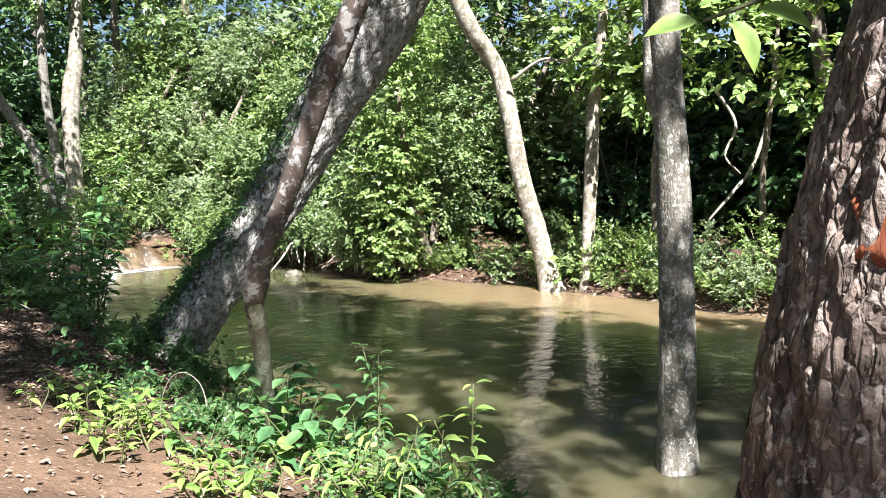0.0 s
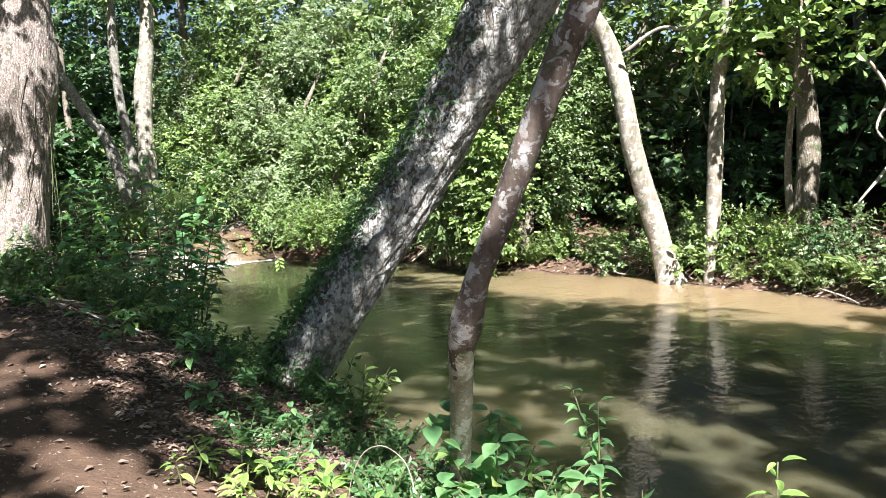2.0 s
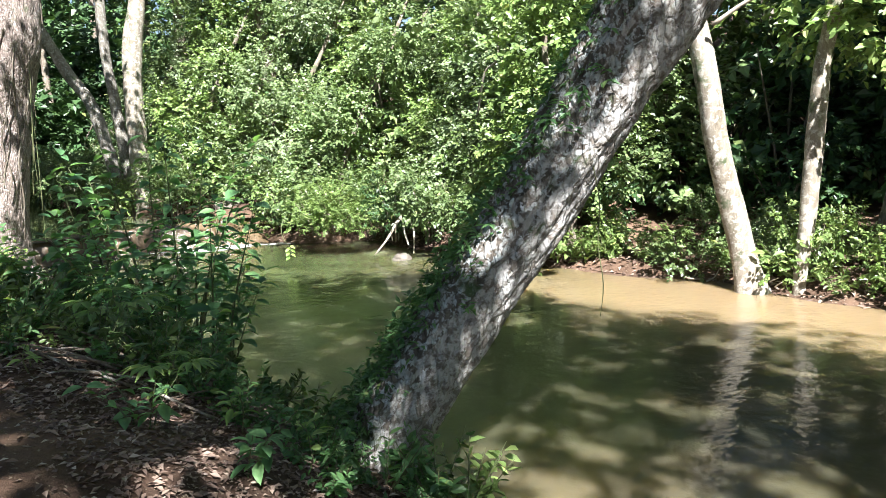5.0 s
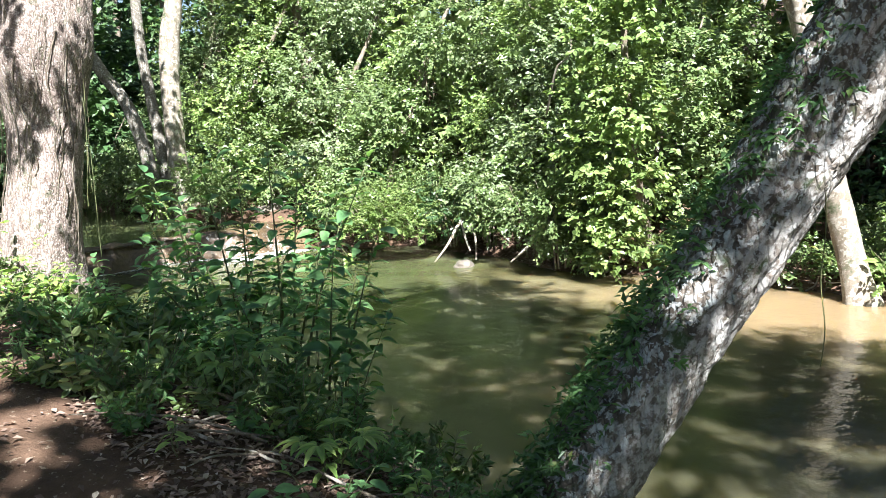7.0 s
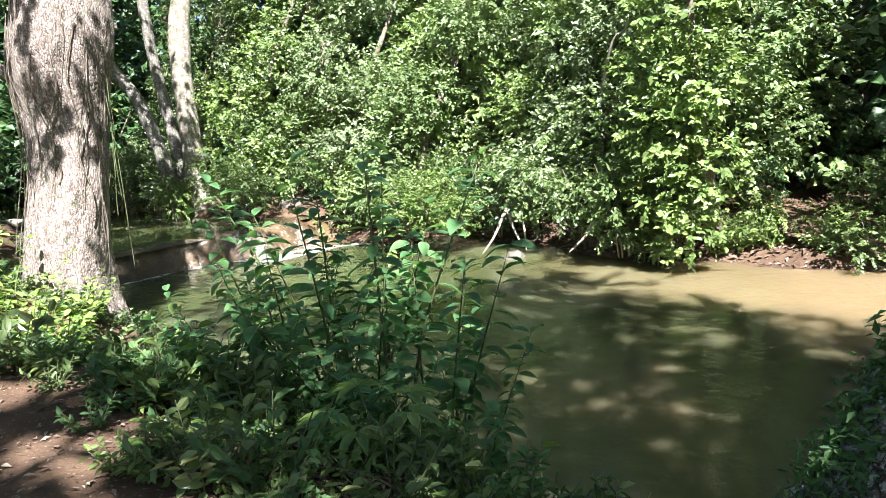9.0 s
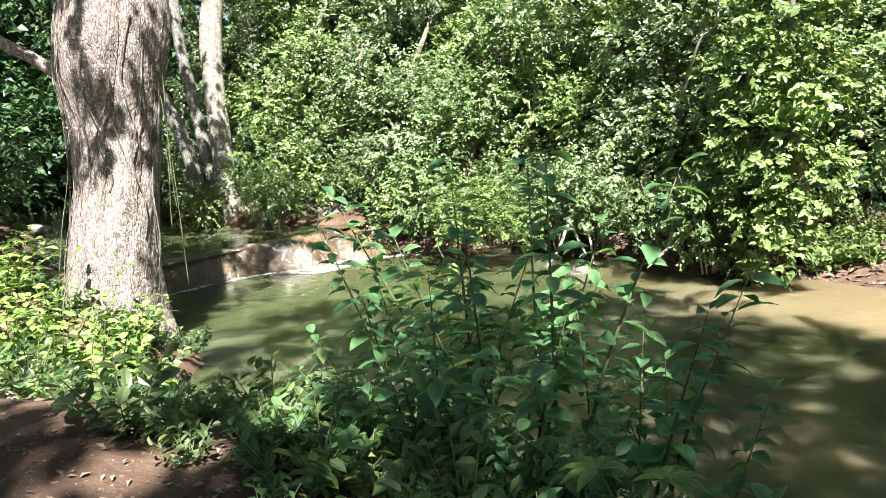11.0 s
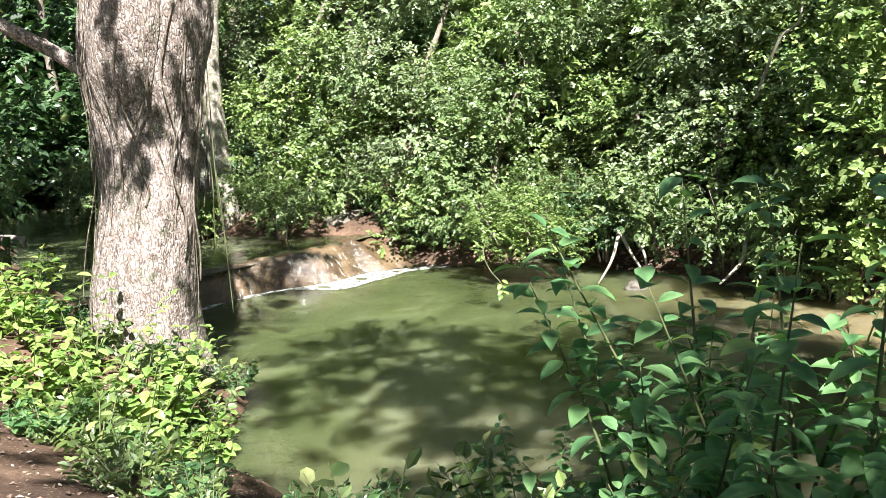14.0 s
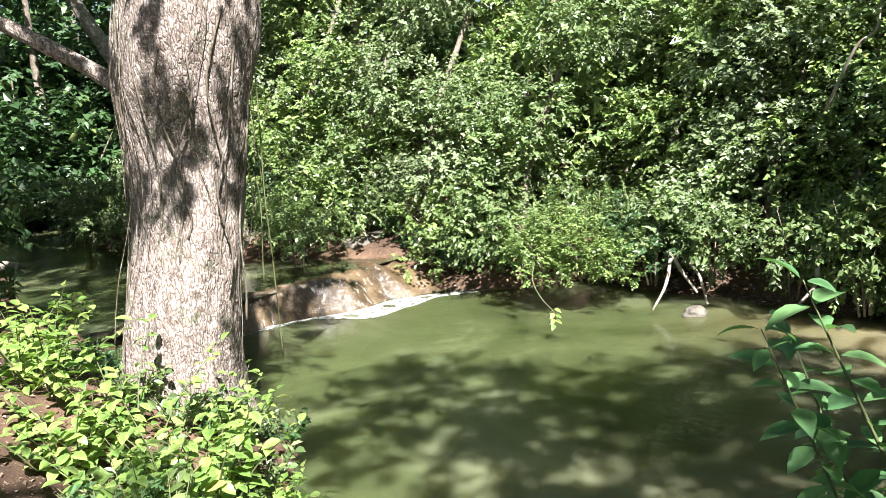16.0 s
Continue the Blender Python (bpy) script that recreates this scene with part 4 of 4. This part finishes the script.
for k, (s, n, sc) in enumerate(((14.3, 2.2, 1.0), (14.9, 2.55, .95), (14.0, 1.8, .8), (15.3, 2.2, .9), (15.0, 1.7, .8), (15.9, 1.9, .9), (14.6, 2.9, .7), (16.6, 1.9, .8), (13.6, 2.2, .6), (15.4, 2.95, .75), (17.2, 2.2, .9))):
    c = P(s, n)
    m = pose(c.x, c.y, gz(c.x, c.y), 0, 0, rng.uniform(0, 360))
    ob = copy_thing(BRIGHT[k % 2], m) if k > 1 else BRIGHT[k]
    ob.matrix_basis = m
    ob.scale = (sc, sc, sc)

# saplings and seedlings by the start of the walk
stand(plant("sapling", "slender green sapling leaning over the water", 250, 2, 1.2, .2, .10, .42, ONE_SHRUB, .35, 12, category="sapling"), -0.42, 4.5, 20)
stand(plant("sapling", "slender green sapling with fresh pointed leaves", 251, 2, .85, .25, .11, .34, ONE_FRESH, .3, 10, category="sapling"), 0.03, 3.75, 60)
stand(plant("broad_leaved_herb", "dark broad-leaved herb beside the crooked tree", 252, 6, .6, .4, .16, .66, ONE_SHRUB, .3, 6), -0.98, 4.4, 10)
stand(plant("broad_leaved_herb", "dark broad-leaved herb beside the crooked tree", 253, 5, .5, .4, .14, .66, ONE_SHRUB, .3, 6), -0.78, 4.0, 80)
stand(plant("narrow_leaved_herb", "bright herb with narrow lance-shaped leaves", 254, 5, .42, .5, .13, .22, ONE_FRESH, .2, 9), -0.25, 3.05, 0)
stand(plant("narrow_leaved_herb", "bright herb with narrow lance-shaped leaves", 255, 4, .36, .5, .11, .24, ONE_FRESH, .2, 8), -0.55, 3.3, 120)
for k, (x, y) in enumerate(((-2.55, 5.25), (-2.95, 5.75), (-2.2, 5.1), (-3.5, 6.0))):
    stand(plant("broad_leaved_herb", "dark broad-leaved herb in the shade of the bank", 256 + k, 4, .42, .4, .17, .5, ONE_SHRUB, .35, 5), x, y, 50 * k, 0.62)
SEED = [plant("seedling", "light green seedling with pointed leaves on bare soil", 260 + k, 2, .28, .12, .13, .36, ONE_FRESH, .45, 4, group="seedlings") for k in range(3)]
for k in range(34):
    s, n = (rng.uniform(2.8, 4.5), rng.uniform(1.25, 1.75)) if k < 22 else (rng.uniform(6.5, 9.5), rng.uniform(1.3, 2.6))
    c = P(s, n)
    m = pose(c.x, c.y, gz(c.x, c.y), 0, 0, rng.uniform(0, 360))
    ob = copy_thing(SEED[k % 3], m) if k > 2 else SEED[k]
    ob.matrix_basis = m
    sc = rng.uniform(0.55, 0.95)
    ob.scale = (sc, sc, sc)
# low herbs all along the bank
HERB = [herb("low_herb", "low green leafy herb on the bank", 280 + k, 11, .2, .22, .085, .55, m, "bank herbs") for k, m in enumerate((LEAF_SHRUB, LEAF_BANK, LEAF_SHRUB, LEAF_FRESH))]
seen_kind = set()
for k in range(520):
    s = rng.uniform(-3, 19)
    edge = float(near_shore(s))
    n = edge - 0.05 - abs(rng.normal()) * 0.75
    if k > 300:
        s, n = (rng.uniform(7.6, 10), rng.uniform(1.4, 2.8)) if k < 325 else (rng.uniform(8.3, 13.5), rng.uniform(1.16, 2.2)) if k < 390 else (rng.uniform(7.5, 8.8), rng.uniform(1.4, 2.5))
    if k >= 420:
        s = rng.uniform(2.6, 8.0)
        n = rng.uniform(1.75, 3.2) if s < 5 else rng.uniform(2.3, 3.3)
    if 10.9 < s < 14.4 and n > 1.75 and rng.random() < 0.93:
        continue
    if n < 1.15 or (k < 390 and s < 7.5 and (n < 2.3 or rng.random() < 0.75)):
        continue
    c = P(s, n)
    kind = int(rng.integers(4)) if k < 420 else int(rng.choice((0, 2)))
    m = pose(c.x, c.y, gz(c.x, c.y), 0, 0, rng.uniform(0, 360))
    ob = copy_thing(HERB[kind], m) if kind in seen_kind else HERB[kind]
    seen_kind.add(kind)
    ob.matrix_basis = m
    sc = rng.uniform(0.5, 1.15) if k < 325 else rng.uniform(0.35, 0.65)
    ob.scale = (sc, sc, sc)

# dry leaves on the soil
N_LITTER = 24000
s, n = rng.uniform(-4, 18, N_LITTER), 3.3 - np.abs(rng.normal(size=N_LITTER)) * 1.5
thick = rng.random(N_LITTER) < 0.35
s = np.where(thick, 4.6 + 3.6 * rng.random(N_LITTER), s)
n = np.where(thick, 1.3 + 1.6 * rng.random(N_LITTER), n)
keep = n < near_shore(s) - 0.2
s, n = s[keep], n[keep]
at = np.stack([(n - s) * R2, (n + s) * R2, ground_z(s, n) + 0.012], -1)
a = rng.uniform(0, 6.283, len(s))
ln = rng.uniform(0.018, 0.055, len(s))
along = np.stack([np.cos(a), np.sin(a), rng.normal(size=len(s)) * 0.18], -1)
up = rng.normal(size=(len(s), 3)) * 0.3 + np.array([0, 0, 1.0])
tagged(new("leaf_litter", leaves("leaf_litter", at, along, up, ln, ln * 0.5, LITTER)), "brown dry leaves scattered on the soil", "leaf litter", kind="stuff")


# ---------------------------------------------------------------- roots, vines, twigs and single leaves
def strand(name, label, category, pts, mat, seg=6, per=6, rough=0.1, group=""):
    v, f = tube(pts, seg, per, rough, len(pts))
    ob = tagged(new(name, mesh_from(name, v, f, mat, True)), label, category, group)
    return ob


# a paler sleeve on the crooked tree's foot, sunlight put into its colour
crooked = bpy.data.objects["crooked_tree"]
v, f = tube([(x - crooked.location.x, y - crooked.location.y, z - crooked.location.z, r) for x, y, z, r in ((-1.16, 4.78, 0.13, 0.07), (-1.12, 4.6, 0.55, 0.051), (-1.06, 4.27, 1.11, 0.049), (-1.03, 4.06, 1.42, 0.053), (-1.01, 4.01, 1.5, 0.045))], 24, 8, 0.05, 3)
part_mesh("bare_foot", mesh_from("bare_foot", v, f, BARK_WHITE, True), crooked, "pale tan lower stem, painted as if sunlit")
lean_tree = bpy.data.objects["leaning_tree"]


def lean_part(name, me, label=""):
    ob = part_mesh(name, me, lean_tree, label)
    ob.matrix_parent_inverse = Matrix.Translation(-lean_tree.location)
    return ob


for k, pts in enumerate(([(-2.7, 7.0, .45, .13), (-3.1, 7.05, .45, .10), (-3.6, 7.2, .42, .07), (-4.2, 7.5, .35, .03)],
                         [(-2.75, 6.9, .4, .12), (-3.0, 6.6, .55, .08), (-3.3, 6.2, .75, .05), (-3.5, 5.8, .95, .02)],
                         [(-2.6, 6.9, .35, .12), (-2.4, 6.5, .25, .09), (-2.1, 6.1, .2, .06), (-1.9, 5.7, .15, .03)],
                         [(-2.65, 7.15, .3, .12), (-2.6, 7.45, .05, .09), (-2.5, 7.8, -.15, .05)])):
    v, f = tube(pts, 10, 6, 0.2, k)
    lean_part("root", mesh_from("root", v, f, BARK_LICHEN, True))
# ferns and moss on the trunk's upper side
g = np.random.default_rng(77)
axis = spline([(-2.75, 6.95, .35), (-2.19, 7.17, 1.12), (-1.62, 7.32, 1.89), (-1.12, 7.38, 2.65), (-0.6, 7.4, 3.47)], 30)
pick = axis[(g.random(760) ** 1.5 * len(axis)).astype(int)]
side = unit(np.array([-0.78, -0.25, 0.55]) + g.normal(size=(760, 3)) * 0.38)
at = pick + side * 0.235
lean_part("fern_growth", leaves("fern_growth", *sprays(g, at, side + g.normal(size=(760, 3)) * 0.7, 5, g.uniform(0.05, 0.16, 760), 0.062, 0.4, 0.3), LEAF_SHRUB), "small green ferns and moss on the trunk")
strand("hanging_vine", "thin brown vine hanging from the leaning trunk over the water", "vine", [(-1.25, 7.15, 2.2, .003), (-1.19, 7.28, 1.95, .003), (-1.2, 7.3, 1.7, .003), (-1.17, 7.31, 1.45, .003), (-1.19, 7.3, 1.25, .002)], STEM)
strand("arching_stem", "thin pale grass stem arching over the bank", "stem", [(-1.52, 3.95, .62, .0018), (-1.50, 3.86, .92, .0018), (-1.43, 3.82, 1.10, .0018), (-1.34, 3.79, 1.15, .0016), (-1.26, 3.77, 1.10, .0016), (-1.23, 3.76, 1.02, .003), (-1.23, 3.76, .97, .002)], TWIG)
strand("dead_twig", "pale bare twig sticking out above the water", "twig", [(-6.75, 10.55, .05, .014), (-6.80, 10.5, .3, .011), (-6.72, 10.52, .48, .006)], TWIG)

# vines on the big tree
big = bpy.data.objects["big_tree"]
for k in range(24):
    a0 = g.uniform(-2.6, 0.6)
    z0, z1 = g.uniform(3.4, 4.6), g.uniform(0.9, 2.4)
    pts = []
    for q in np.linspace(0, 1, 9):
        z = z0 + (z1 - z0) * q
        a = a0 + 0.4 * q * math.sin(k) + 0.12 * math.sin(9 * q + k)
        cx = float(np.interp(z, (0.8, 1.5, 2.27, 3.0, 3.6, 4.3), (-9.33, -9.22, -9.07, -8.99, -8.92, -8.75)))
        r = float(np.interp(z, (0.8, 1.5, 2.27, 3.0, 3.6, 4.3), (.54, .5, .48, .51, .6, .6))) + 0.03 + (0.10 * q if k % 4 == 0 else 0)
        pts.append((cx + r * math.cos(a) - big.location.x, 13.88 + r * math.sin(a) - big.location.y, z - big.location.z, 0.004 + 0.006 * (k % 3 == 0)))
    v, f = tube(pts, 5, 4, 0.1, k)
    part_mesh("vine", mesh_from("vine", v, f, BARK_DIM, True), big)
for k, (dx, z0, z1) in enumerate(((.62, 3.2, 1.0), (.58, 2.6, 1.7), (.70, 3.6, 1.9))):
    pts = [(-8.98 + dx + .03 * math.sin(3 * q + k) - big.location.x, 13.75 + .03 * math.cos(4 * q) - .05 * k - big.location.y, z0 + (z1 - z0) * q - big.location.z, .006) for q in np.linspace(0, 1, 7)]
    v, f = tube(pts, 5, 4, 0.0, k)
    part_mesh("hanging_vine", mesh_from("hanging_vine", v, f, STEM, True), big)

# pale roots and dead branches under the far bank's overhang
for k, (label, pts) in enumerate((
        ("pale bare root dipping to the water", [(-3.45, 17.85, .75, .035), (-3.55, 17.55, .62, .03), (-3.72, 17.3, .35, .022), (-3.95, 17.15, .08, .014)]),
        ("pale bare root dipping to the water", [(-3.45, 17.8, .72, .03), (-3.4, 17.5, .5, .024), (-3.3, 17.2, .25, .016)]),
        ("pale bare root dipping to the water", [(-3.3, 17.8, .7, .03), (-3.2, 17.4, .45, .022), (-3.2, 17.1, .1, .014)]),
        ("pale dead branch under the bushes", [(-2.1, 16.3, .95, .03), (-2.2, 16.05, .7, .028), (-2.3, 15.95, .5, .024), (-2.6, 15.9, .25, .012)]),
        ("pale dead branch among the bushes", [(5.2, 12.5, 2.6, .03), (4.9, 12.3, 2.0, .03), (4.5, 12.1, 1.6, .025), (4.1, 12.0, 1.2, .015)]),
        ("pale dead branch among the bushes", [(4.2, 12.3, 3.4, .025), (4.6, 12.2, 2.7, .025), (4.4, 12.1, 2.2, .02), (4.6, 12.0, 1.9, .01)]),
        ("bare branch arching above the bank", [(1.2, 13.2, 3.6, .03), (1.7, 13.0, 3.9, .026), (2.1, 12.8, 3.85, .02), (2.5, 12.7, 4.2, .012)]),
        ("bare twig rising from the bushes", [(-1.9, 16.4, 2.6, .02), (-1.75, 16.0, 3.3, .018), (-1.55, 15.9, 3.5, .014), (-1.5, 15.9, 3.9, .008)]))):
    strand("dead_branch", label, "branch", pts, TWIG, group="dead branches")
# the leafy twig that hangs over the pool
twig = strand("hanging_twig", "thin twig with yellow-green leaves hanging over the pool", "twig", [(-5.55, 17.0, .95, .008), (-5.62, 16.8, .75, .007), (-5.55, 16.6, .55, .006), (-5.42, 16.5, .38, .005), (-5.36, 16.45, .22, .003)], STEM)
for k in range(9):
    q = Vector((-5.42, 16.5, .42 - .025 * k))
    one_leaf(twig, q, (math.cos(2.1 * k), math.sin(2.1 * k), -.5), (0.2, -0.5, .8), .11, .065, ONE_FRESH)
# broad leaves on a twig of the rough-barked tree
rough = bpy.data.objects["rough_barked_tree"]
pts = [(1.1, 1.6, 2.55, .012), (0.95, 1.75, 2.52, .008), (0.75, 1.8, 2.45, .006), (0.60, 1.78, 2.40, .004)]
v, f = tube([(x - rough.location.x, y - rough.location.y, z - rough.location.z, r) for x, y, z, r in pts], 6, 5)
tw = part_mesh("twig", mesh_from("twig", v, f, STEM, True), rough)
for at, al, ln in (((.60, 1.78, 2.40), (-1, .1, -.1), .12), ((.66, 1.78, 2.41), (.35, -.15, -.75), .13), ((.72, 1.8, 2.43), (.9, -.3, -.35), .13), ((.66, 1.78, 2.43), (-.2, .5, .6), .09)):
    one_leaf(tw, Vector(at) - rough.location, al, (0.1, -0.75, .6), ln, ln * .5, ONE_FRESH)


tt, zz = np.meshgrid(np.linspace(radians(-164), radians(-112), 22), np.linspace(1.84, 2.03, 18), indexing="ij")
cx, cy, rr = 1.05 + 0.22 * (zz - 1.9), 1.62 - 0.04 * (zz - 1.9), 0.28 - 0.04 * (zz - 1.9)
rim = np.minimum(1, np.minimum((tt - radians(-164) - 0.07 * np.sin(40 * zz)) * 5, np.minimum(zz - 1.84 - 0.012 * np.sin(19 * tt), 2.03 - zz - 0.015 * np.sin(14 * tt + 1)) * 20))
rr = rr + 0.031 - 0.055 * (1 - rim) + 0.006 * np.sin(31 * tt + 6 * zz) * np.sin(38 * zz)
SCAR, nt, p = material("raw_inner_bark")
nt.links.new(ramp(nt, noise_tex(nt, 16, 6, 0.65, (1, 1, 0.35)), [(0.3, (0.07, 0.02, 0.012)), (0.5, (0.24, 0.065, 0.028)), (0.7, (0.40, 0.13, 0.055))]), p.inputs["Base Color"])
p.inputs["Roughness"].default_value = 0.8
bump(nt, p, noise_tex(nt, 30, 5, 0.6, (1, 1, 0.3)), 0.7, 0.01)
part_mesh("scar", grid_mesh("scar", cx + rr * np.cos(tt) - rough.location.x, cy + rr * np.sin(tt) - rough.location.y, zz - rough.location.z, SCAR), rough, "raw orange-red scar in the bark")


# light palm-shaped herbs in the shade
def palmate(name, label, seed, mat, radius=.22):
    g = np.random.default_rng(seed)
    t = tagged(new(name), label, "plant", "palm-leaved herbs")
    for k in range(5):
        a = k * 1.256 + g.uniform(-.3, .3)
        d = Vector((math.cos(a), math.sin(a), 0))
        pts = [(0, 0, -.05, .007), (d.x * .1, d.y * .1, .2, .006), (d.x * .26, d.y * .26, .32 + .08 * g.random(), .004)]
        v, f = tube(pts, 5, 4)
        st = part_mesh("stem", mesh_from("stem", v, f, STEM, True), t)
        for q in range(7):
            b2 = a + (q - 3) * .62
            one_leaf(st, pts[-1][:3], (math.cos(b2), math.sin(b2), -.12), (0, 0, 1), radius * (1.1 - .12 * abs(q - 3)), radius * .30, mat)
    return t


herbs = [palmate("palm_leaved_herb", "light green palm-leaved herb on the bank", 301 + k, ONE_FRESH) for k in range(2)]
for k, (x, y, sc) in enumerate(((-4.3, 7.5, .8), (-4.7, 8.3, .6), (-3.6, 6.6, .55))):
    m = pose(x, y, gz(x, y), 0, 0, rng.uniform(0, 360))
    ob = copy_thing(herbs[k % 2], m) if k > 1 else herbs[k]
    ob.matrix_basis = m
    ob.scale = (sc, sc, sc)
strand("driftwood", "weathered log lying at the upstream water's edge", "log", [(-16.2, 24.3, .55, .12), (-16.6, 24.2, .62, .13), (-17.4, 24.1, .66, .10)], TWIG, 10, 6, .2)

# leaf debris and sticks on the far shore's mud
M = 5000
s = rng.uniform(-4, 19, M)
n = far_shore(s) + np.abs(rng.normal(size=M)) * 0.7 - 0.05
at = np.stack([(n - s) * R2, (n + s) * R2, np.maximum(ground_z(s, n), 0) + 0.015], -1)
a = rng.uniform(0, 6.283, M)
ln = rng.uniform(0.05, 0.14, M)
along = np.stack([np.cos(a), np.sin(a), rng.normal(size=M) * 0.25], -1)
tagged(new("leaf_litter", leaves("leaf_litter", at, along, rng.normal(size=(M, 3)) * 0.35 + np.array([0, 0, 1.0]), ln, ln * 0.45, LITTER)), "brown leaf debris on the far muddy shore", "leaf litter", kind="stuff")
for k in range(16):
    s0 = rng.uniform(3, 12)
    n0 = float(far_shore(s0)) + rng.uniform(-0.15, 0.35)
    c, a, l = P(s0, n0), rng.uniform(0, 6.283), rng.uniform(0.25, 0.7)
    z = max(gz(c.x, c.y), 0.0)
    strand("stick", "fallen grey stick on the muddy far shore", "stick", [(c.x, c.y, z + .01, .014), (c.x + l * .5 * math.cos(a), c.y + l * .5 * math.sin(a), z + .07, .012), (c.x + l * math.cos(a + .3), c.y + l * math.sin(a + .3), z + .16, .006)], TWIG, 5, 4, group="shore sticks")
FERN = [herb("shore_fern", "small bright fern at the far water's edge", 340 + k, 11, .2, .28, .11, .4, LEAF_FRESH, "shore ferns") for k in range(2)]
for k in range(26):
    s0 = rng.uniform(1, 11.5)
    c = P(s0, float(far_shore(s0)) + rng.uniform(0.05, 0.4))
    m = pose(c.x, c.y, max(gz(c.x, c.y), 0), 0, 0, rng.uniform(0, 360))
    ob = copy_thing(FERN[k % 2], m) if k > 1 else FERN[k]
    ob.matrix_basis = m
    sc = rng.uniform(0.7, 1.6)
    ob.scale = (sc, sc, sc)
# matted roots at the foot of the leaning tree
for k in range(22):
    x, y = rng.uniform(-4.3, -2.7), rng.uniform(6.3, 7.3)
    a, l = rng.uniform(2.2, 4.4), rng.uniform(0.3, 0.8)
    pts = []
    for q in np.linspace(0, 1, 5):
        px, py = x + l * q * math.cos(a) + .04 * math.sin(5 * q + k), y + l * q * math.sin(a) + .04 * math.cos(6 * q + k)
        pts.append((px, py, gz(px, py) + .03 + .05 * math.sin(3.14 * q), .008 * (1.1 - .7 * q)))
    strand("surface_root", "thin bare root on the bank near the leaning tree", "root", pts, BARK_DIM, 5, 4, group="bank roots")
